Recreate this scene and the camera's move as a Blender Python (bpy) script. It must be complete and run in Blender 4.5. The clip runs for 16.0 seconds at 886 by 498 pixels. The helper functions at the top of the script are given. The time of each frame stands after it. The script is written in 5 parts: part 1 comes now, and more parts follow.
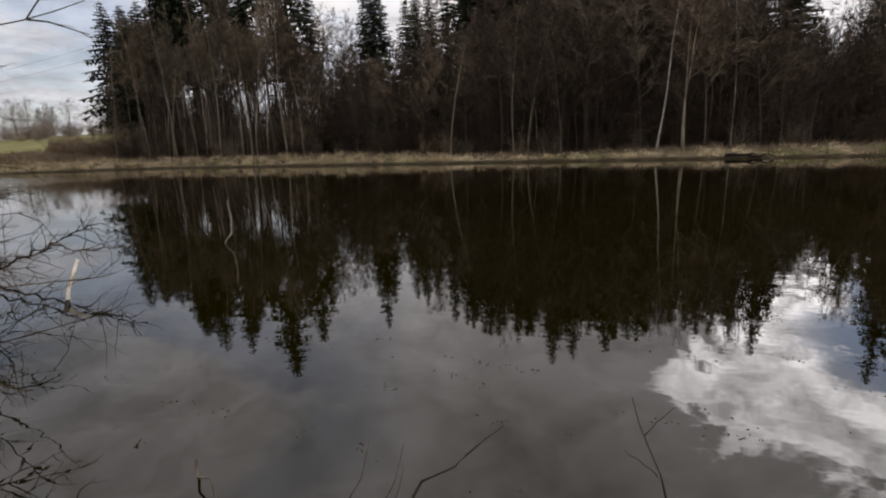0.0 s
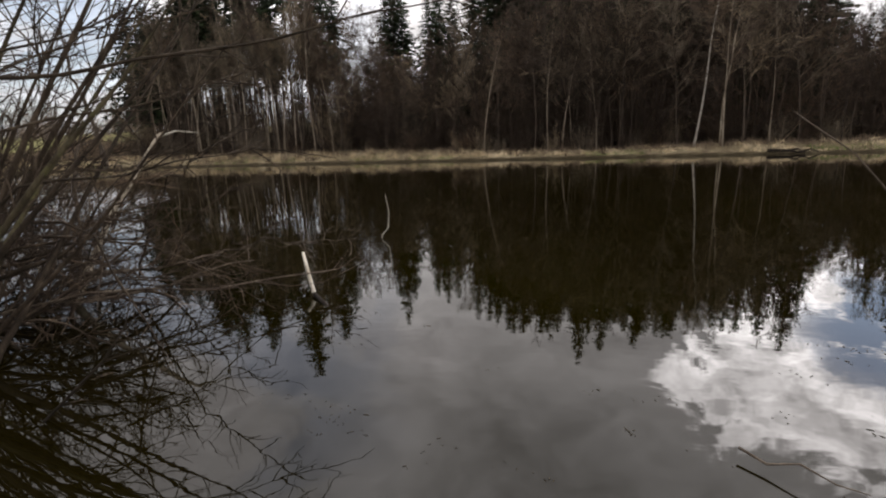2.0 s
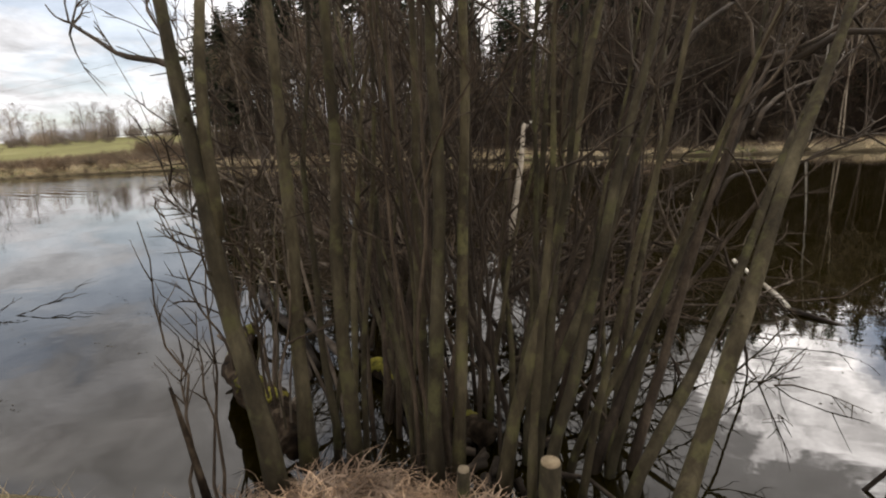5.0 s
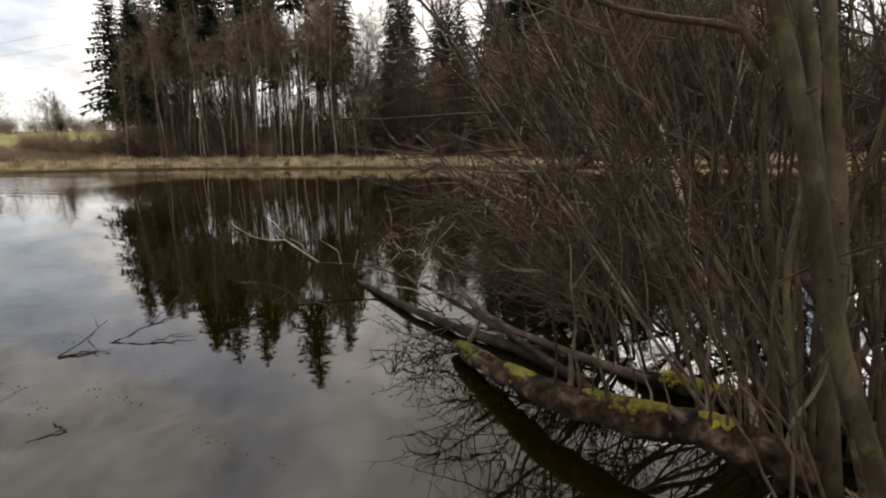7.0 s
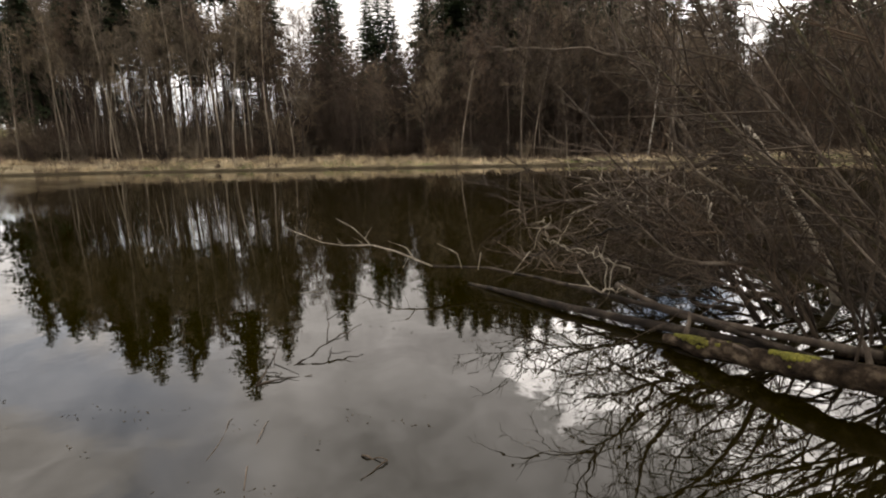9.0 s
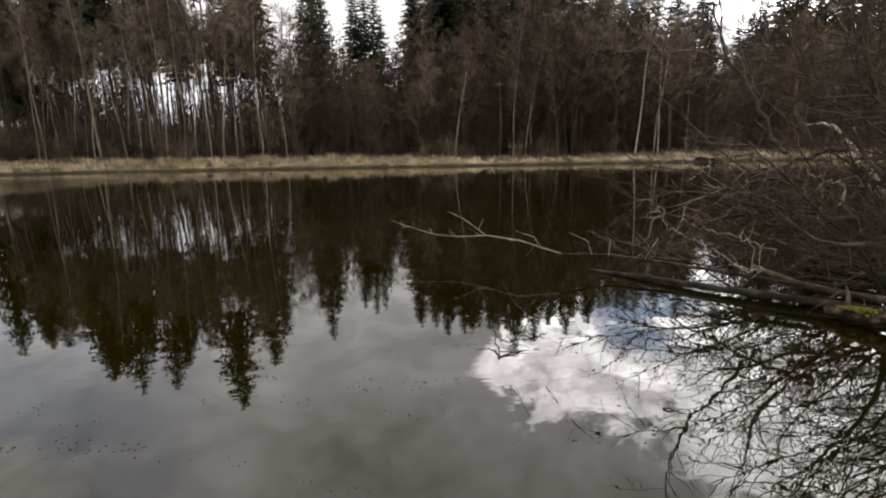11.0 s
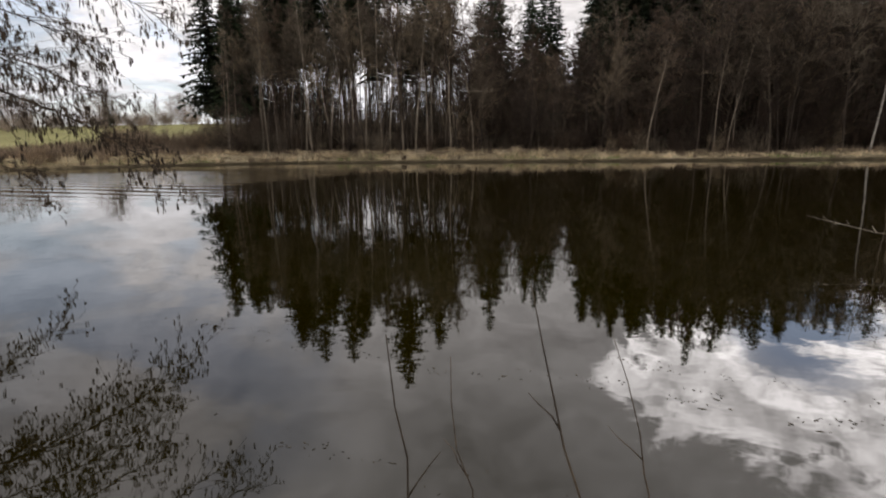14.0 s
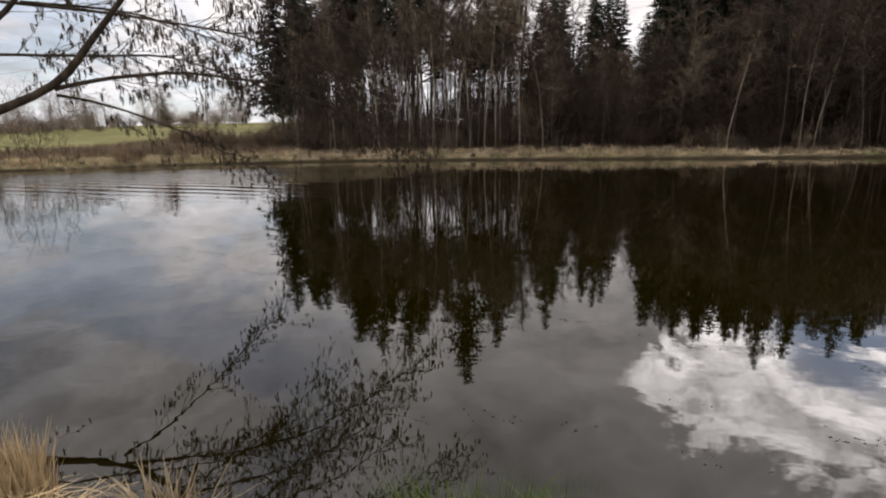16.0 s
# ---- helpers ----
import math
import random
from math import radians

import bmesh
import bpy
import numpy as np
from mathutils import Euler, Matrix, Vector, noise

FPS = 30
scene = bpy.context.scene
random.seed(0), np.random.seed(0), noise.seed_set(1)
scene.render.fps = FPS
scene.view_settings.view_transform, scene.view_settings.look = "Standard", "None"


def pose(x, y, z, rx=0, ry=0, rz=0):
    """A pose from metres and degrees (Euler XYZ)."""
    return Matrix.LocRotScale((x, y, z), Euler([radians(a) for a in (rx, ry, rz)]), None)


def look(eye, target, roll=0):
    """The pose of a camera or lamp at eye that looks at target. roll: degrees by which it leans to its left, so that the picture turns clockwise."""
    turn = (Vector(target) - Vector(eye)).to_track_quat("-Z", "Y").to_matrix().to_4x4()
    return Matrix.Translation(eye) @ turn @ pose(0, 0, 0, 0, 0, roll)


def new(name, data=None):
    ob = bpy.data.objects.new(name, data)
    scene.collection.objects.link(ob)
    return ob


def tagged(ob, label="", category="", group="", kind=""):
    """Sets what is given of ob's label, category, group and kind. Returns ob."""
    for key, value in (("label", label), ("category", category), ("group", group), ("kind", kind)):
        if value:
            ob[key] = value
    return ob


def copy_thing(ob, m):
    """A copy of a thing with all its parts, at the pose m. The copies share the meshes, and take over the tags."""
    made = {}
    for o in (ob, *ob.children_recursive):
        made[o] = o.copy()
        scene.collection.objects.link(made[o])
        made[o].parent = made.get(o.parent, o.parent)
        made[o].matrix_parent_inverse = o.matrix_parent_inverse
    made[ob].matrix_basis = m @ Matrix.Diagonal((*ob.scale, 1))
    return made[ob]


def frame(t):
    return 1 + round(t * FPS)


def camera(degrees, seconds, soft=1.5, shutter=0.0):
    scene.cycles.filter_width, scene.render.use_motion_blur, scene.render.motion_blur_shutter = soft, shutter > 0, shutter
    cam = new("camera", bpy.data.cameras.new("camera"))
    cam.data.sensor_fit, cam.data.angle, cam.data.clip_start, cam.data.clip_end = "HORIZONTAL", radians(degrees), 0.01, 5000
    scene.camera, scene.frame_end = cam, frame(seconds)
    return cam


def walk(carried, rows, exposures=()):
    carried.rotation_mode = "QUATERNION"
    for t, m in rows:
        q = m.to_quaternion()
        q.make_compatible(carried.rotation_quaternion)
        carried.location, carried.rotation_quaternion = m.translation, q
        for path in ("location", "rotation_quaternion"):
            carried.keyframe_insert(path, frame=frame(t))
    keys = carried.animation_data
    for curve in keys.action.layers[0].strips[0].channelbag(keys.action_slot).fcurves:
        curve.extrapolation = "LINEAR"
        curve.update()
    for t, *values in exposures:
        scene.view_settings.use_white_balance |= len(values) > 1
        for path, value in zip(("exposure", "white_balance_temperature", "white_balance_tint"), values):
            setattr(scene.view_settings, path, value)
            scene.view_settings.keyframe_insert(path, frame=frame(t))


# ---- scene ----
cam = camera(85.1, 16.0, soft=2.1)
PATH = [
    (0, (12.535, 0.49, 1.872), (12.172, 2.407, 1.432), -1.9),
    (0.5, (11.743, 0.353, 1.863), (11.38, 2.269, 1.418), -1.8),
    (1, (10.913, 0.205, 1.864), (10.548, 2.121, 1.419), -2.2),
    (1.5, (10.146, 0.09, 1.861), (9.79, 2.007, 1.417), -2.4),
    (2, (9.376, -0.013, 1.866), (9.027, 1.905, 1.419), -2.1),
    (2.5, (8.577, -0.113, 1.873), (8.222, 1.804, 1.427), -2.2),
    (3, (7.778, -0.198, 1.875), (7.386, 1.711, 1.424), -2.3),
    (3.5, (6.934, -0.237, 1.887), (6.514, 1.666, 1.437), -2.0),
    (4, (6.101, -0.217, 1.905), (5.66, 1.682, 1.458), -2.1),
    (4.5, (5.296, -0.172, 1.914), (4.841, 1.723, 1.464), -2.1),
    (5, (4.365, -0.151, 1.933), (3.902, 1.743, 1.491), -2.5),
    (6.25, (2.383, -0.157, 1.912), (2.1, 1.776, 1.486), -1.6),
    (7.5, (0.655, -0.15, 1.892), (0.657, 1.805, 1.468), -0.7),
    (8, (0.0, -0.11, 1.893), (0.092, 1.841, 1.463), -1.0),
    (8.5, (-0.638, -0.03, 1.906), (-0.465, 1.915, 1.474), -1.0),
    (9, (-1.399, 0.028, 1.923), (-1.16, 1.968, 1.496), -1.0),
    (10.25, (-2.877, -0.007, 1.903), (-2.505, 1.912, 1.48), -0.9),
    (11.5, (-4.406, 0.003, 1.879), (-4.07, 1.926, 1.444), -0.8),
    (12, (-5.223, 0.105, 1.885), (-4.982, 2.041, 1.442), -0.8),
    (12.5, (-6.099, 0.196, 1.891), (-5.98, 2.143, 1.448), -0.8),
    (13, (-6.902, 0.229, 1.892), (-6.893, 2.179, 1.447), -0.9),
    (13.5, (-7.676, 0.218, 1.891), (-7.754, 2.167, 1.447), -0.8),
    (14, (-8.452, 0.15, 1.89), (-8.596, 2.095, 1.448), -0.9),
    (14.5, (-9.245, 0.039, 1.89), (-9.432, 1.98, 1.444), -1.0),
    (15, (-10.059, -0.061, 1.894), (-10.283, 1.877, 1.45), -1.1),
    (15.5, (-10.917, -0.151, 1.907), (-11.173, 1.782, 1.463), -1.2),
    (16, (-11.786, -0.236, 1.925), (-12.054, 1.695, 1.477), -1.1),
]
walk(cam, [(t, look(eye, target, roll)) for t, eye, target, roll in PATH],
     [(0, -0.32, 6650, 13), (2, 0.0, 6700, 12), (3.5, 0.2, 6700, 10), (5, 0.25, 6900, 11), (7.5, 0.28, 7100, 11), (8.5, 0.5, 7100, 11), (9, 0.54, 7100, 11), (11.5, 0.25, 6700, 11), (12.5, 0.0, 6650, 12), (14, -0.05, 6700, 12), (16, -0.11, 6750, 13)])

# ---- sky and light ----
world = bpy.data.worlds.new("sky")
scene.world = world
world.use_nodes = True
wt = world.node_tree
for n in list(wt.nodes):
    wt.nodes.remove(n)


def wnode(kind, **sets):
    n = wt.nodes.new(kind)
    for k, v in sets.items():
        if k == "op":
            n.operation = v
        elif k == "vals":
            for i, x in v.items():
                n.inputs[i].default_value = x
    return n


def wmath(op, a, b=None, c=None, clamp=False):
    n = wt.nodes.new("ShaderNodeMath")
    n.operation, n.use_clamp = op, clamp
    for i, x in enumerate((a, b, c)):
        if x is None:
            continue
        if isinstance(x, (int, float)):
            n.inputs[i].default_value = x
        else:
            wt.links.new(x, n.inputs[i])
    return n.outputs[0]


SUN_AZ, SUN_EL = 35.0, 54.0  # east of the way across the pond, and up
sun_dir = Vector((math.sin(radians(SUN_AZ)) * math.cos(radians(SUN_EL)), math.cos(radians(SUN_AZ)) * math.cos(radians(SUN_EL)), math.sin(radians(SUN_EL))))

coord = wt.nodes.new("ShaderNodeTexCoord").outputs["Generated"]
sky = wt.nodes.new("ShaderNodeTexSky")
sky.sky_type = "NISHITA"
sky.sun_disc = False
sky.sun_elevation = radians(SUN_EL)
sky.sun_rotation = radians(SUN_AZ)
sep = wt.nodes.new("ShaderNodeSeparateXYZ")
wt.links.new(coord, sep.inputs[0])
# clouds lie in a flat sheet overhead: divide by the height of the direction
up = wmath("MAXIMUM", wmath("ADD", sep.outputs[2], 0.20), 0.05)
flat = wt.nodes.new("ShaderNodeCombineXYZ")
wt.links.new(wmath("DIVIDE", sep.outputs[0], up), flat.inputs[0])
wt.links.new(wmath("DIVIDE", sep.outputs[1], up), flat.inputs[1])


def wnoise(scale, detail, rough, offset, distortion=0.0):
    m = wt.nodes.new("ShaderNodeMapping")
    m.inputs["Location"].default_value = offset
    wt.links.new(flat.outputs[0], m.inputs["Vector"])
    n = wt.nodes.new("ShaderNodeTexNoise")
    n.inputs["Scale"].default_value, n.inputs["Detail"].default_value, n.inputs["Roughness"].default_value = scale, detail, rough
    n.inputs["Distortion"].default_value = distortion
    wt.links.new(m.outputs[0], n.inputs["Vector"])
    return n.outputs["Fac"]


def toward(az, el, inner, outer):
    """1 towards a direction, falling to 0 from inner to outer degrees off it."""
    d = (math.sin(radians(az)) * math.cos(radians(el)), math.cos(radians(az)) * math.cos(radians(el)), math.sin(radians(el)))
    dot = wt.nodes.new("ShaderNodeVectorMath")
    dot.operation = "DOT_PRODUCT"
    wt.links.new(coord, dot.inputs[0])
    dot.inputs[1].default_value = d
    r = wt.nodes.new("ShaderNodeMapRange")
    r.interpolation_type = "SMOOTHSTEP"
    r.inputs["From Min"].default_value, r.inputs["From Max"].default_value = math.cos(radians(outer)), math.cos(radians(inner))
    wt.links.new(dot.outputs["Value"], r.inputs["Value"])
    return r.outputs[0]


big = wnoise(1.3, 5, 0.55, (3.1, 1.7, 0), 0.4)
fine = wnoise(5.5, 9, 0.60, (7.3, 2.2, 0), 0.6)
billow = wmath("ADD", wmath("MULTIPLY", big, 0.5), wmath("MULTIPLY", fine, 0.5))
glow = wmath("MAXIMUM", wmath("MAXIMUM", wmath("MULTIPLY", toward(23, 25, 2, 10), 0.85), toward(32, 22, 5, 14)), wmath("MULTIPLY", toward(48, 21, 7, 20), 0.78))
# thin sunlit cloud round the sun against the thick grey sheet elsewhere
edge = wmath("ADD", wmath("MULTIPLY", glow, 0.85), wmath("MULTIPLY", wmath("SUBTRACT", fine, 0.5), 2.6))
lit = wt.nodes.new("ShaderNodeMapRange")
lit.interpolation_type = "SMOOTHSTEP"
lit.inputs["From Min"].default_value, lit.inputs["From Max"].default_value = 0.34, 0.60
wt.links.new(edge, lit.inputs["Value"])
puff = wt.nodes.new("ShaderNodeMapRange")
puff.inputs["From Min"].default_value, puff.inputs["From Max"].default_value = 0.36, 0.60
puff.inputs["To Min"].default_value, puff.inputs["To Max"].default_value = 0.25, 1.0
wt.links.new(wnoise(8.0, 8, 0.62, (2.2, 8.1, 0), 0.5), puff.inputs["Value"])
crisp = puff.outputs[0]
# the rims of the heaps catch the sun, their thick middles are greyer
core = wt.nodes.new("ShaderNodeMapRange")
core.interpolation_type = "SMOOTHSTEP"
core.inputs["From Min"].default_value, core.inputs["From Max"].default_value = 0.62, 1.15
core.inputs["To Min"].default_value, core.inputs["To Max"].default_value = 1.0, 0.5
wt.links.new(edge, core.inputs["Value"])
shine = wmath("MULTIPLY", wmath("MULTIPLY", lit.outputs[0], core.outputs[0]), wmath("POWER", glow, 0.6))
horizon = wt.nodes.new("ShaderNodeMapRange")
horizon.inputs["From Min"].default_value, horizon.inputs["From Max"].default_value = 0.22, 0.03
wt.links.new(sep.outputs[2], horizon.inputs["Value"])
tone = wt.nodes.new("ShaderNodeMapRange")
tone.inputs["From Min"].default_value, tone.inputs["From Max"].default_value = 0.34, 0.66
tone.inputs["To Min"].default_value, tone.inputs["To Max"].default_value = 0.62, 1.56
wt.links.new(billow, tone.inputs["Value"])
bright = wmath("MULTIPLY", tone.outputs[0], wmath("ADD", 1.0, wmath("MULTIPLY", horizon.outputs[0], 0.04)))
# a thicker blue-grey bank over the open field, with white heaps along its foot
bank = wmath("MULTIPLY", toward(-54, 9, 5, 19), wmath("SUBTRACT", 1.0, wmath("MULTIPLY", horizon.outputs[0], 0.35)))
bright = wmath("MULTIPLY", bright, wmath("SUBTRACT", 1.0, wmath("MULTIPLY", bank, 0.28)))
bright = wmath("ADD", bright, wmath("MULTIPLY", wmath("MULTIPLY", shine, crisp), 4.8))
hue = wt.nodes.new("ShaderNodeMix")
hue.data_type = "RGBA"
wt.links.new(wmath("MAXIMUM", wmath("MULTIPLY", horizon.outputs[0], 0.8), bank), hue.inputs[0])
hue.inputs[6].default_value, hue.inputs[7].default_value = (0.975, 0.955, 0.965, 1), (0.89, 0.925, 1.0, 1)
cloud = wt.nodes.new("ShaderNodeBackground")
wt.links.new(hue.outputs[2], cloud.inputs["Color"])
wt.links.new(bright, cloud.inputs["Strength"])
blue = wt.nodes.new("ShaderNodeBackground")
wt.links.new(sky.outputs[0], blue.inputs["Color"])
blue.inputs["Strength"].default_value = 0.17
# holes in the sheet
hole = wt.nodes.new("ShaderNodeMapRange")
hole.interpolation_type = "SMOOTHSTEP"
hole.inputs["From Min"].default_value, hole.inputs["From Max"].default_value = 0.52, 0.42
wt.links.new(wmath("SUBTRACT", wnoise(2.4, 6, 0.6, (1.4, 5.2, 0), 0.6), wmath("MULTIPLY", toward(34, 18, 1, 6), 0.10)), hole.inputs["Value"])
thin = wt.nodes.new("ShaderNodeMapRange")
thin.interpolation_type = "SMOOTHSTEP"
thin.inputs["From Min"].default_value, thin.inputs["From Max"].default_value = 0.58, 0.40
wt.links.new(wnoise(1.9, 6, 0.55, (4.6, 0.4, 0), 0.5), thin.inputs["Value"])
veil = wmath("MULTIPLY", wmath("MULTIPLY", thin.outputs[0], toward(-46, 18, 16, 34)), 0.42)
holes = wmath("MAXIMUM", wmath("MULTIPLY", hole.outputs[0], toward(34, 18, 2, 8)), veil)
mix = wt.nodes.new("ShaderNodeMixShader")
wt.links.new(holes, mix.inputs[0])
wt.links.new(cloud.outputs[0], mix.inputs[1])
wt.links.new(blue.outputs[0], mix.inputs[2])
out = wt.nodes.new("ShaderNodeOutputWorld")
wt.links.new(mix.outputs[0], out.inputs["Surface"])

sun = new("sun", bpy.data.lights.new("sun", "SUN"))
sun.data.energy, sun.data.angle, sun.data.color = 1.3, radians(12), (1.0, 0.95, 0.87)
sun.matrix_world = look(sun_dir * 60, (0, 0, 0))


# ---- materials ----
def material(name, rough=0.8, spec=0.3):
    m = bpy.data.materials.new(name)
    m.use_nodes = True
    b = m.node_tree.nodes["Principled BSDF"]
    b.inputs["Roughness"].default_value = rough
    b.inputs["Specular IOR Level"].default_value = spec
    return m, m.node_tree, b


def ramp(nt, fac, stops):
    r = nt.nodes.new("ShaderNodeValToRGB")
    e = r.color_ramp.elements
    while len(e) < len(stops):
        e.new(0.5)
    for el, (p, c) in zip(e, stops):
        el.position, el.color = p, (*c, 1)
    nt.links.new(fac, r.inputs[0])
    return r.outputs[0]


def tex(nt, scale, detail=5, rough=0.6, stretch=(1, 1, 1), space="Object", distortion=0.0):
    c = nt.nodes.new("ShaderNodeTexCoord")
    if space == "World":
        src = nt.nodes.new("ShaderNodeNewGeometry").outputs["Position"]
    else:
        src = c.outputs[space]
    m = nt.nodes.new("ShaderNodeMapping")
    m.inputs["Scale"].default_value = stretch
    nt.links.new(src, m.inputs["Vector"])
    n = nt.nodes.new("ShaderNodeTexNoise")
    n.inputs["Scale"].default_value, n.inputs["Detail"].default_value, n.inputs["Roughness"].default_value = scale, detail, rough
    n.inputs["Distortion"].default_value = distortion
    nt.links.new(m.outputs[0], n.inputs["Vector"])
    return n.outputs["Fac"]


def mixcol(nt, fac, a, b, blend="MIX"):
    n = nt.nodes.new("ShaderNodeMix")
    n.data_type, n.blend_type = "RGBA", blend
    for i, x in ((0, fac), (6, a), (7, b)):
        if isinstance(x, (int, float)):
            n.inputs[i].default_value = x
        elif isinstance(x, tuple):
            n.inputs[i].default_value = (*x, 1)
        else:
            nt.links.new(x, n.inputs[i])
    return n.outputs[2]


def bump(nt, b, height, strength, distance):
    n = nt.nodes.new("ShaderNodeBump")
    n.inputs["Strength"].default_value, n.inputs["Distance"].default_value = strength, distance
    nt.links.new(height, n.inputs["Height"])
    nt.links.new(n.outputs[0], b.inputs["Normal"])


def organic(name, dark, mid, light, scale, fine_scale, stretch=(1, 1, 1), rough=0.85, relief=0.4, depth=0.01, by="object", patch=None, space="Object", spec=0.25):
    """Two scales of variation, a per-piece tint, and relief; patch: a second growth colour in blotches."""
    m, nt, b = material(name, rough, spec)
    coarse = tex(nt, scale, 4, 0.6, stretch, space)
    grain = tex(nt, fine_scale, 6, 0.7, stretch, space)
    col = ramp(nt, coarse, ((0.3, dark), (0.5, mid), (0.72, light)))
    col = mixcol(nt, grain, col, ramp(nt, grain, ((0.35, (0.35, 0.35, 0.35)), (0.65, (1.25, 1.25, 1.25)))), "MULTIPLY")
    if patch:
        c2, lo, hi, sc = patch
        f = ramp(nt, tex(nt, sc, 5, 0.65, (1, 1, 1), space), ((lo, (0, 0, 0)), (hi, (1, 1, 1))))
        col = mixcol(nt, f, col, c2)
    if by == "object":
        rnd = nt.nodes.new("ShaderNodeObjectInfo").outputs["Random"]
    else:
        rnd = nt.nodes.new("ShaderNodeNewGeometry").outputs["Random Per Island"]
    col = mixcol(nt, 1.0, col, ramp(nt, rnd, ((0.0, (0.7, 0.69, 0.67)), (1.0, (1.28, 1.25, 1.2)))), "MULTIPLY")
    if by == "island":
        each = nt.nodes.new("ShaderNodeObjectInfo").outputs["Random"]
        col = mixcol(nt, 1.0, col, ramp(nt, each, ((0.0, (0.62, 0.60, 0.60)), (0.6, (1.0, 1.0, 1.0)), (1.0, (1.45, 1.36, 1.22)))), "MULTIPLY")
    nt.links.new(col, b.inputs["Base Color"])
    bump(nt, b, grain, relief, depth)
    return m


M_TRUNK = organic("grey_brown_bark", (0.040, 0.031, 0.025), (0.078, 0.061, 0.048), (0.155, 0.128, 0.102), 1.2, 9, (3, 3, 0.6), relief=0.5, depth=0.02)
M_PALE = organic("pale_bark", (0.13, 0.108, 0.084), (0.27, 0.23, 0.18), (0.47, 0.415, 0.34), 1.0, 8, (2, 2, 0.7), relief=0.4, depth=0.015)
M_BIRCH = organic("birch_bark", (0.06, 0.05, 0.045), (0.40, 0.375, 0.335), (0.54, 0.51, 0.46), 1.8, 10, (1, 1, 3.5), relief=0.3, depth=0.01)
M_TWIG = organic("brown_twigs", (0.058, 0.043, 0.034), (0.105, 0.080, 0.063), (0.175, 0.138, 0.110), 0.8, 6, by="island", relief=0.1)
M_WEED = organic("dead_weeds", (0.125, 0.092, 0.066), (0.225, 0.172, 0.125), (0.35, 0.28, 0.205), 0.3, 5, by="island", relief=0.1)
# far-off twigs: the haze of distance is put into their paler colour
M_HAZY = organic("twigs_paled_by_haze", (0.17, 0.14, 0.12), (0.25, 0.21, 0.18), (0.34, 0.29, 0.25), 0.8, 6, by="island", relief=0.1)
M_TWIG_GREY = organic("grey_twigs", (0.095, 0.080, 0.061), (0.180, 0.150, 0.113), (0.29, 0.245, 0.19), 0.8, 6, by="island", relief=0.1)
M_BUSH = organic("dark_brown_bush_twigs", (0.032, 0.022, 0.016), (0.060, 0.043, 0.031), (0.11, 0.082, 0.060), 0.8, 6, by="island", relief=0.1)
M_NEEDLE = organic("spruce_needles", (0.014, 0.024, 0.010), (0.026, 0.042, 0.017), (0.046, 0.066, 0.028), 0.6, 5, by="island", rough=0.7, relief=0.2)
M_SPRUCE_BARK = organic("spruce_bark", (0.05, 0.035, 0.028), (0.10, 0.075, 0.06), (0.17, 0.13, 0.105), 1.5, 10, (3, 3, 0.8), relief=0.6, depth=0.02)
M_STEM = organic("olive_willow_bark", (0.022, 0.017, 0.010), (0.056, 0.046, 0.027), (0.130, 0.112, 0.070), 5, 38, (1.2, 1.2, 0.5), relief=1.0, depth=0.012, patch=((0.092, 0.088, 0.040), 0.52, 0.66, 6.0))
M_STEM_DARK = organic("dark_shoot_bark", (0.022, 0.015, 0.010), (0.046, 0.034, 0.024), (0.098, 0.075, 0.054), 5, 40, (2, 2, 0.5), relief=0.4, depth=0.004)
M_DEAD = organic("weathered_dead_wood", (0.035, 0.025, 0.018), (0.09, 0.07, 0.054), (0.21, 0.178, 0.145), 3, 30, (2, 2, 0.5), relief=0.6, depth=0.006)
M_LIMB = organic("wet_grey_limb", (0.008, 0.006, 0.004), (0.026, 0.019, 0.014), (0.095, 0.076, 0.058), 5, 34, (1, 1, 1), relief=0.8, depth=0.012)
M_BLEACH = organic("bleached_twig", (0.16, 0.135, 0.105), (0.30, 0.265, 0.215), (0.46, 0.42, 0.35), 5, 40, (1, 1, 0.4), relief=0.4, depth=0.004)
M_WHITE = organic("bleached_bare_wood", (0.30, 0.27, 0.22), (0.50, 0.47, 0.41), (0.70, 0.67, 0.61), 5, 40, (1, 1, 0.4), relief=0.4, depth=0.004)
M_LOG = organic("rotting_log_bark", (0.006, 0.004, 0.003), (0.036, 0.026, 0.018), (0.16, 0.126, 0.092), 9, 38, (1, 1, 1), relief=1.0, depth=0.03, spec=0.08)
M_MOSS = organic("yellow_green_moss", (0.08, 0.08, 0.012), (0.18, 0.175, 0.028), (0.31, 0.29, 0.055), 9, 90, relief=1.0, depth=0.02, by="island")
M_CUT = organic("fresh_cut_wood", (0.15, 0.115, 0.075), (0.23, 0.185, 0.125), (0.33, 0.275, 0.20), 8, 60, relief=0.3, depth=0.003)
M_STRAW = organic("dry_straw", (0.20, 0.155, 0.098), (0.38, 0.31, 0.205), (0.58, 0.49, 0.35), 1.2, 12, by="island", relief=0.15)
M_STRAW_PALE = organic("pale_bank_grass", (0.25, 0.21, 0.14), (0.45, 0.39, 0.28), (0.68, 0.61, 0.47), 0.35, 5, by="island", relief=0.15)
M_THATCH = organic("matted_dead_grass", (0.08, 0.055, 0.039), (0.24, 0.172, 0.124), (0.50, 0.39, 0.30), 5, 22, by="island", relief=0.15)
M_GREEN = organic("green_grass", (0.05, 0.09, 0.018), (0.10, 0.17, 0.03), (0.19, 0.26, 0.06), 1.5, 12, by="island", relief=0.15)
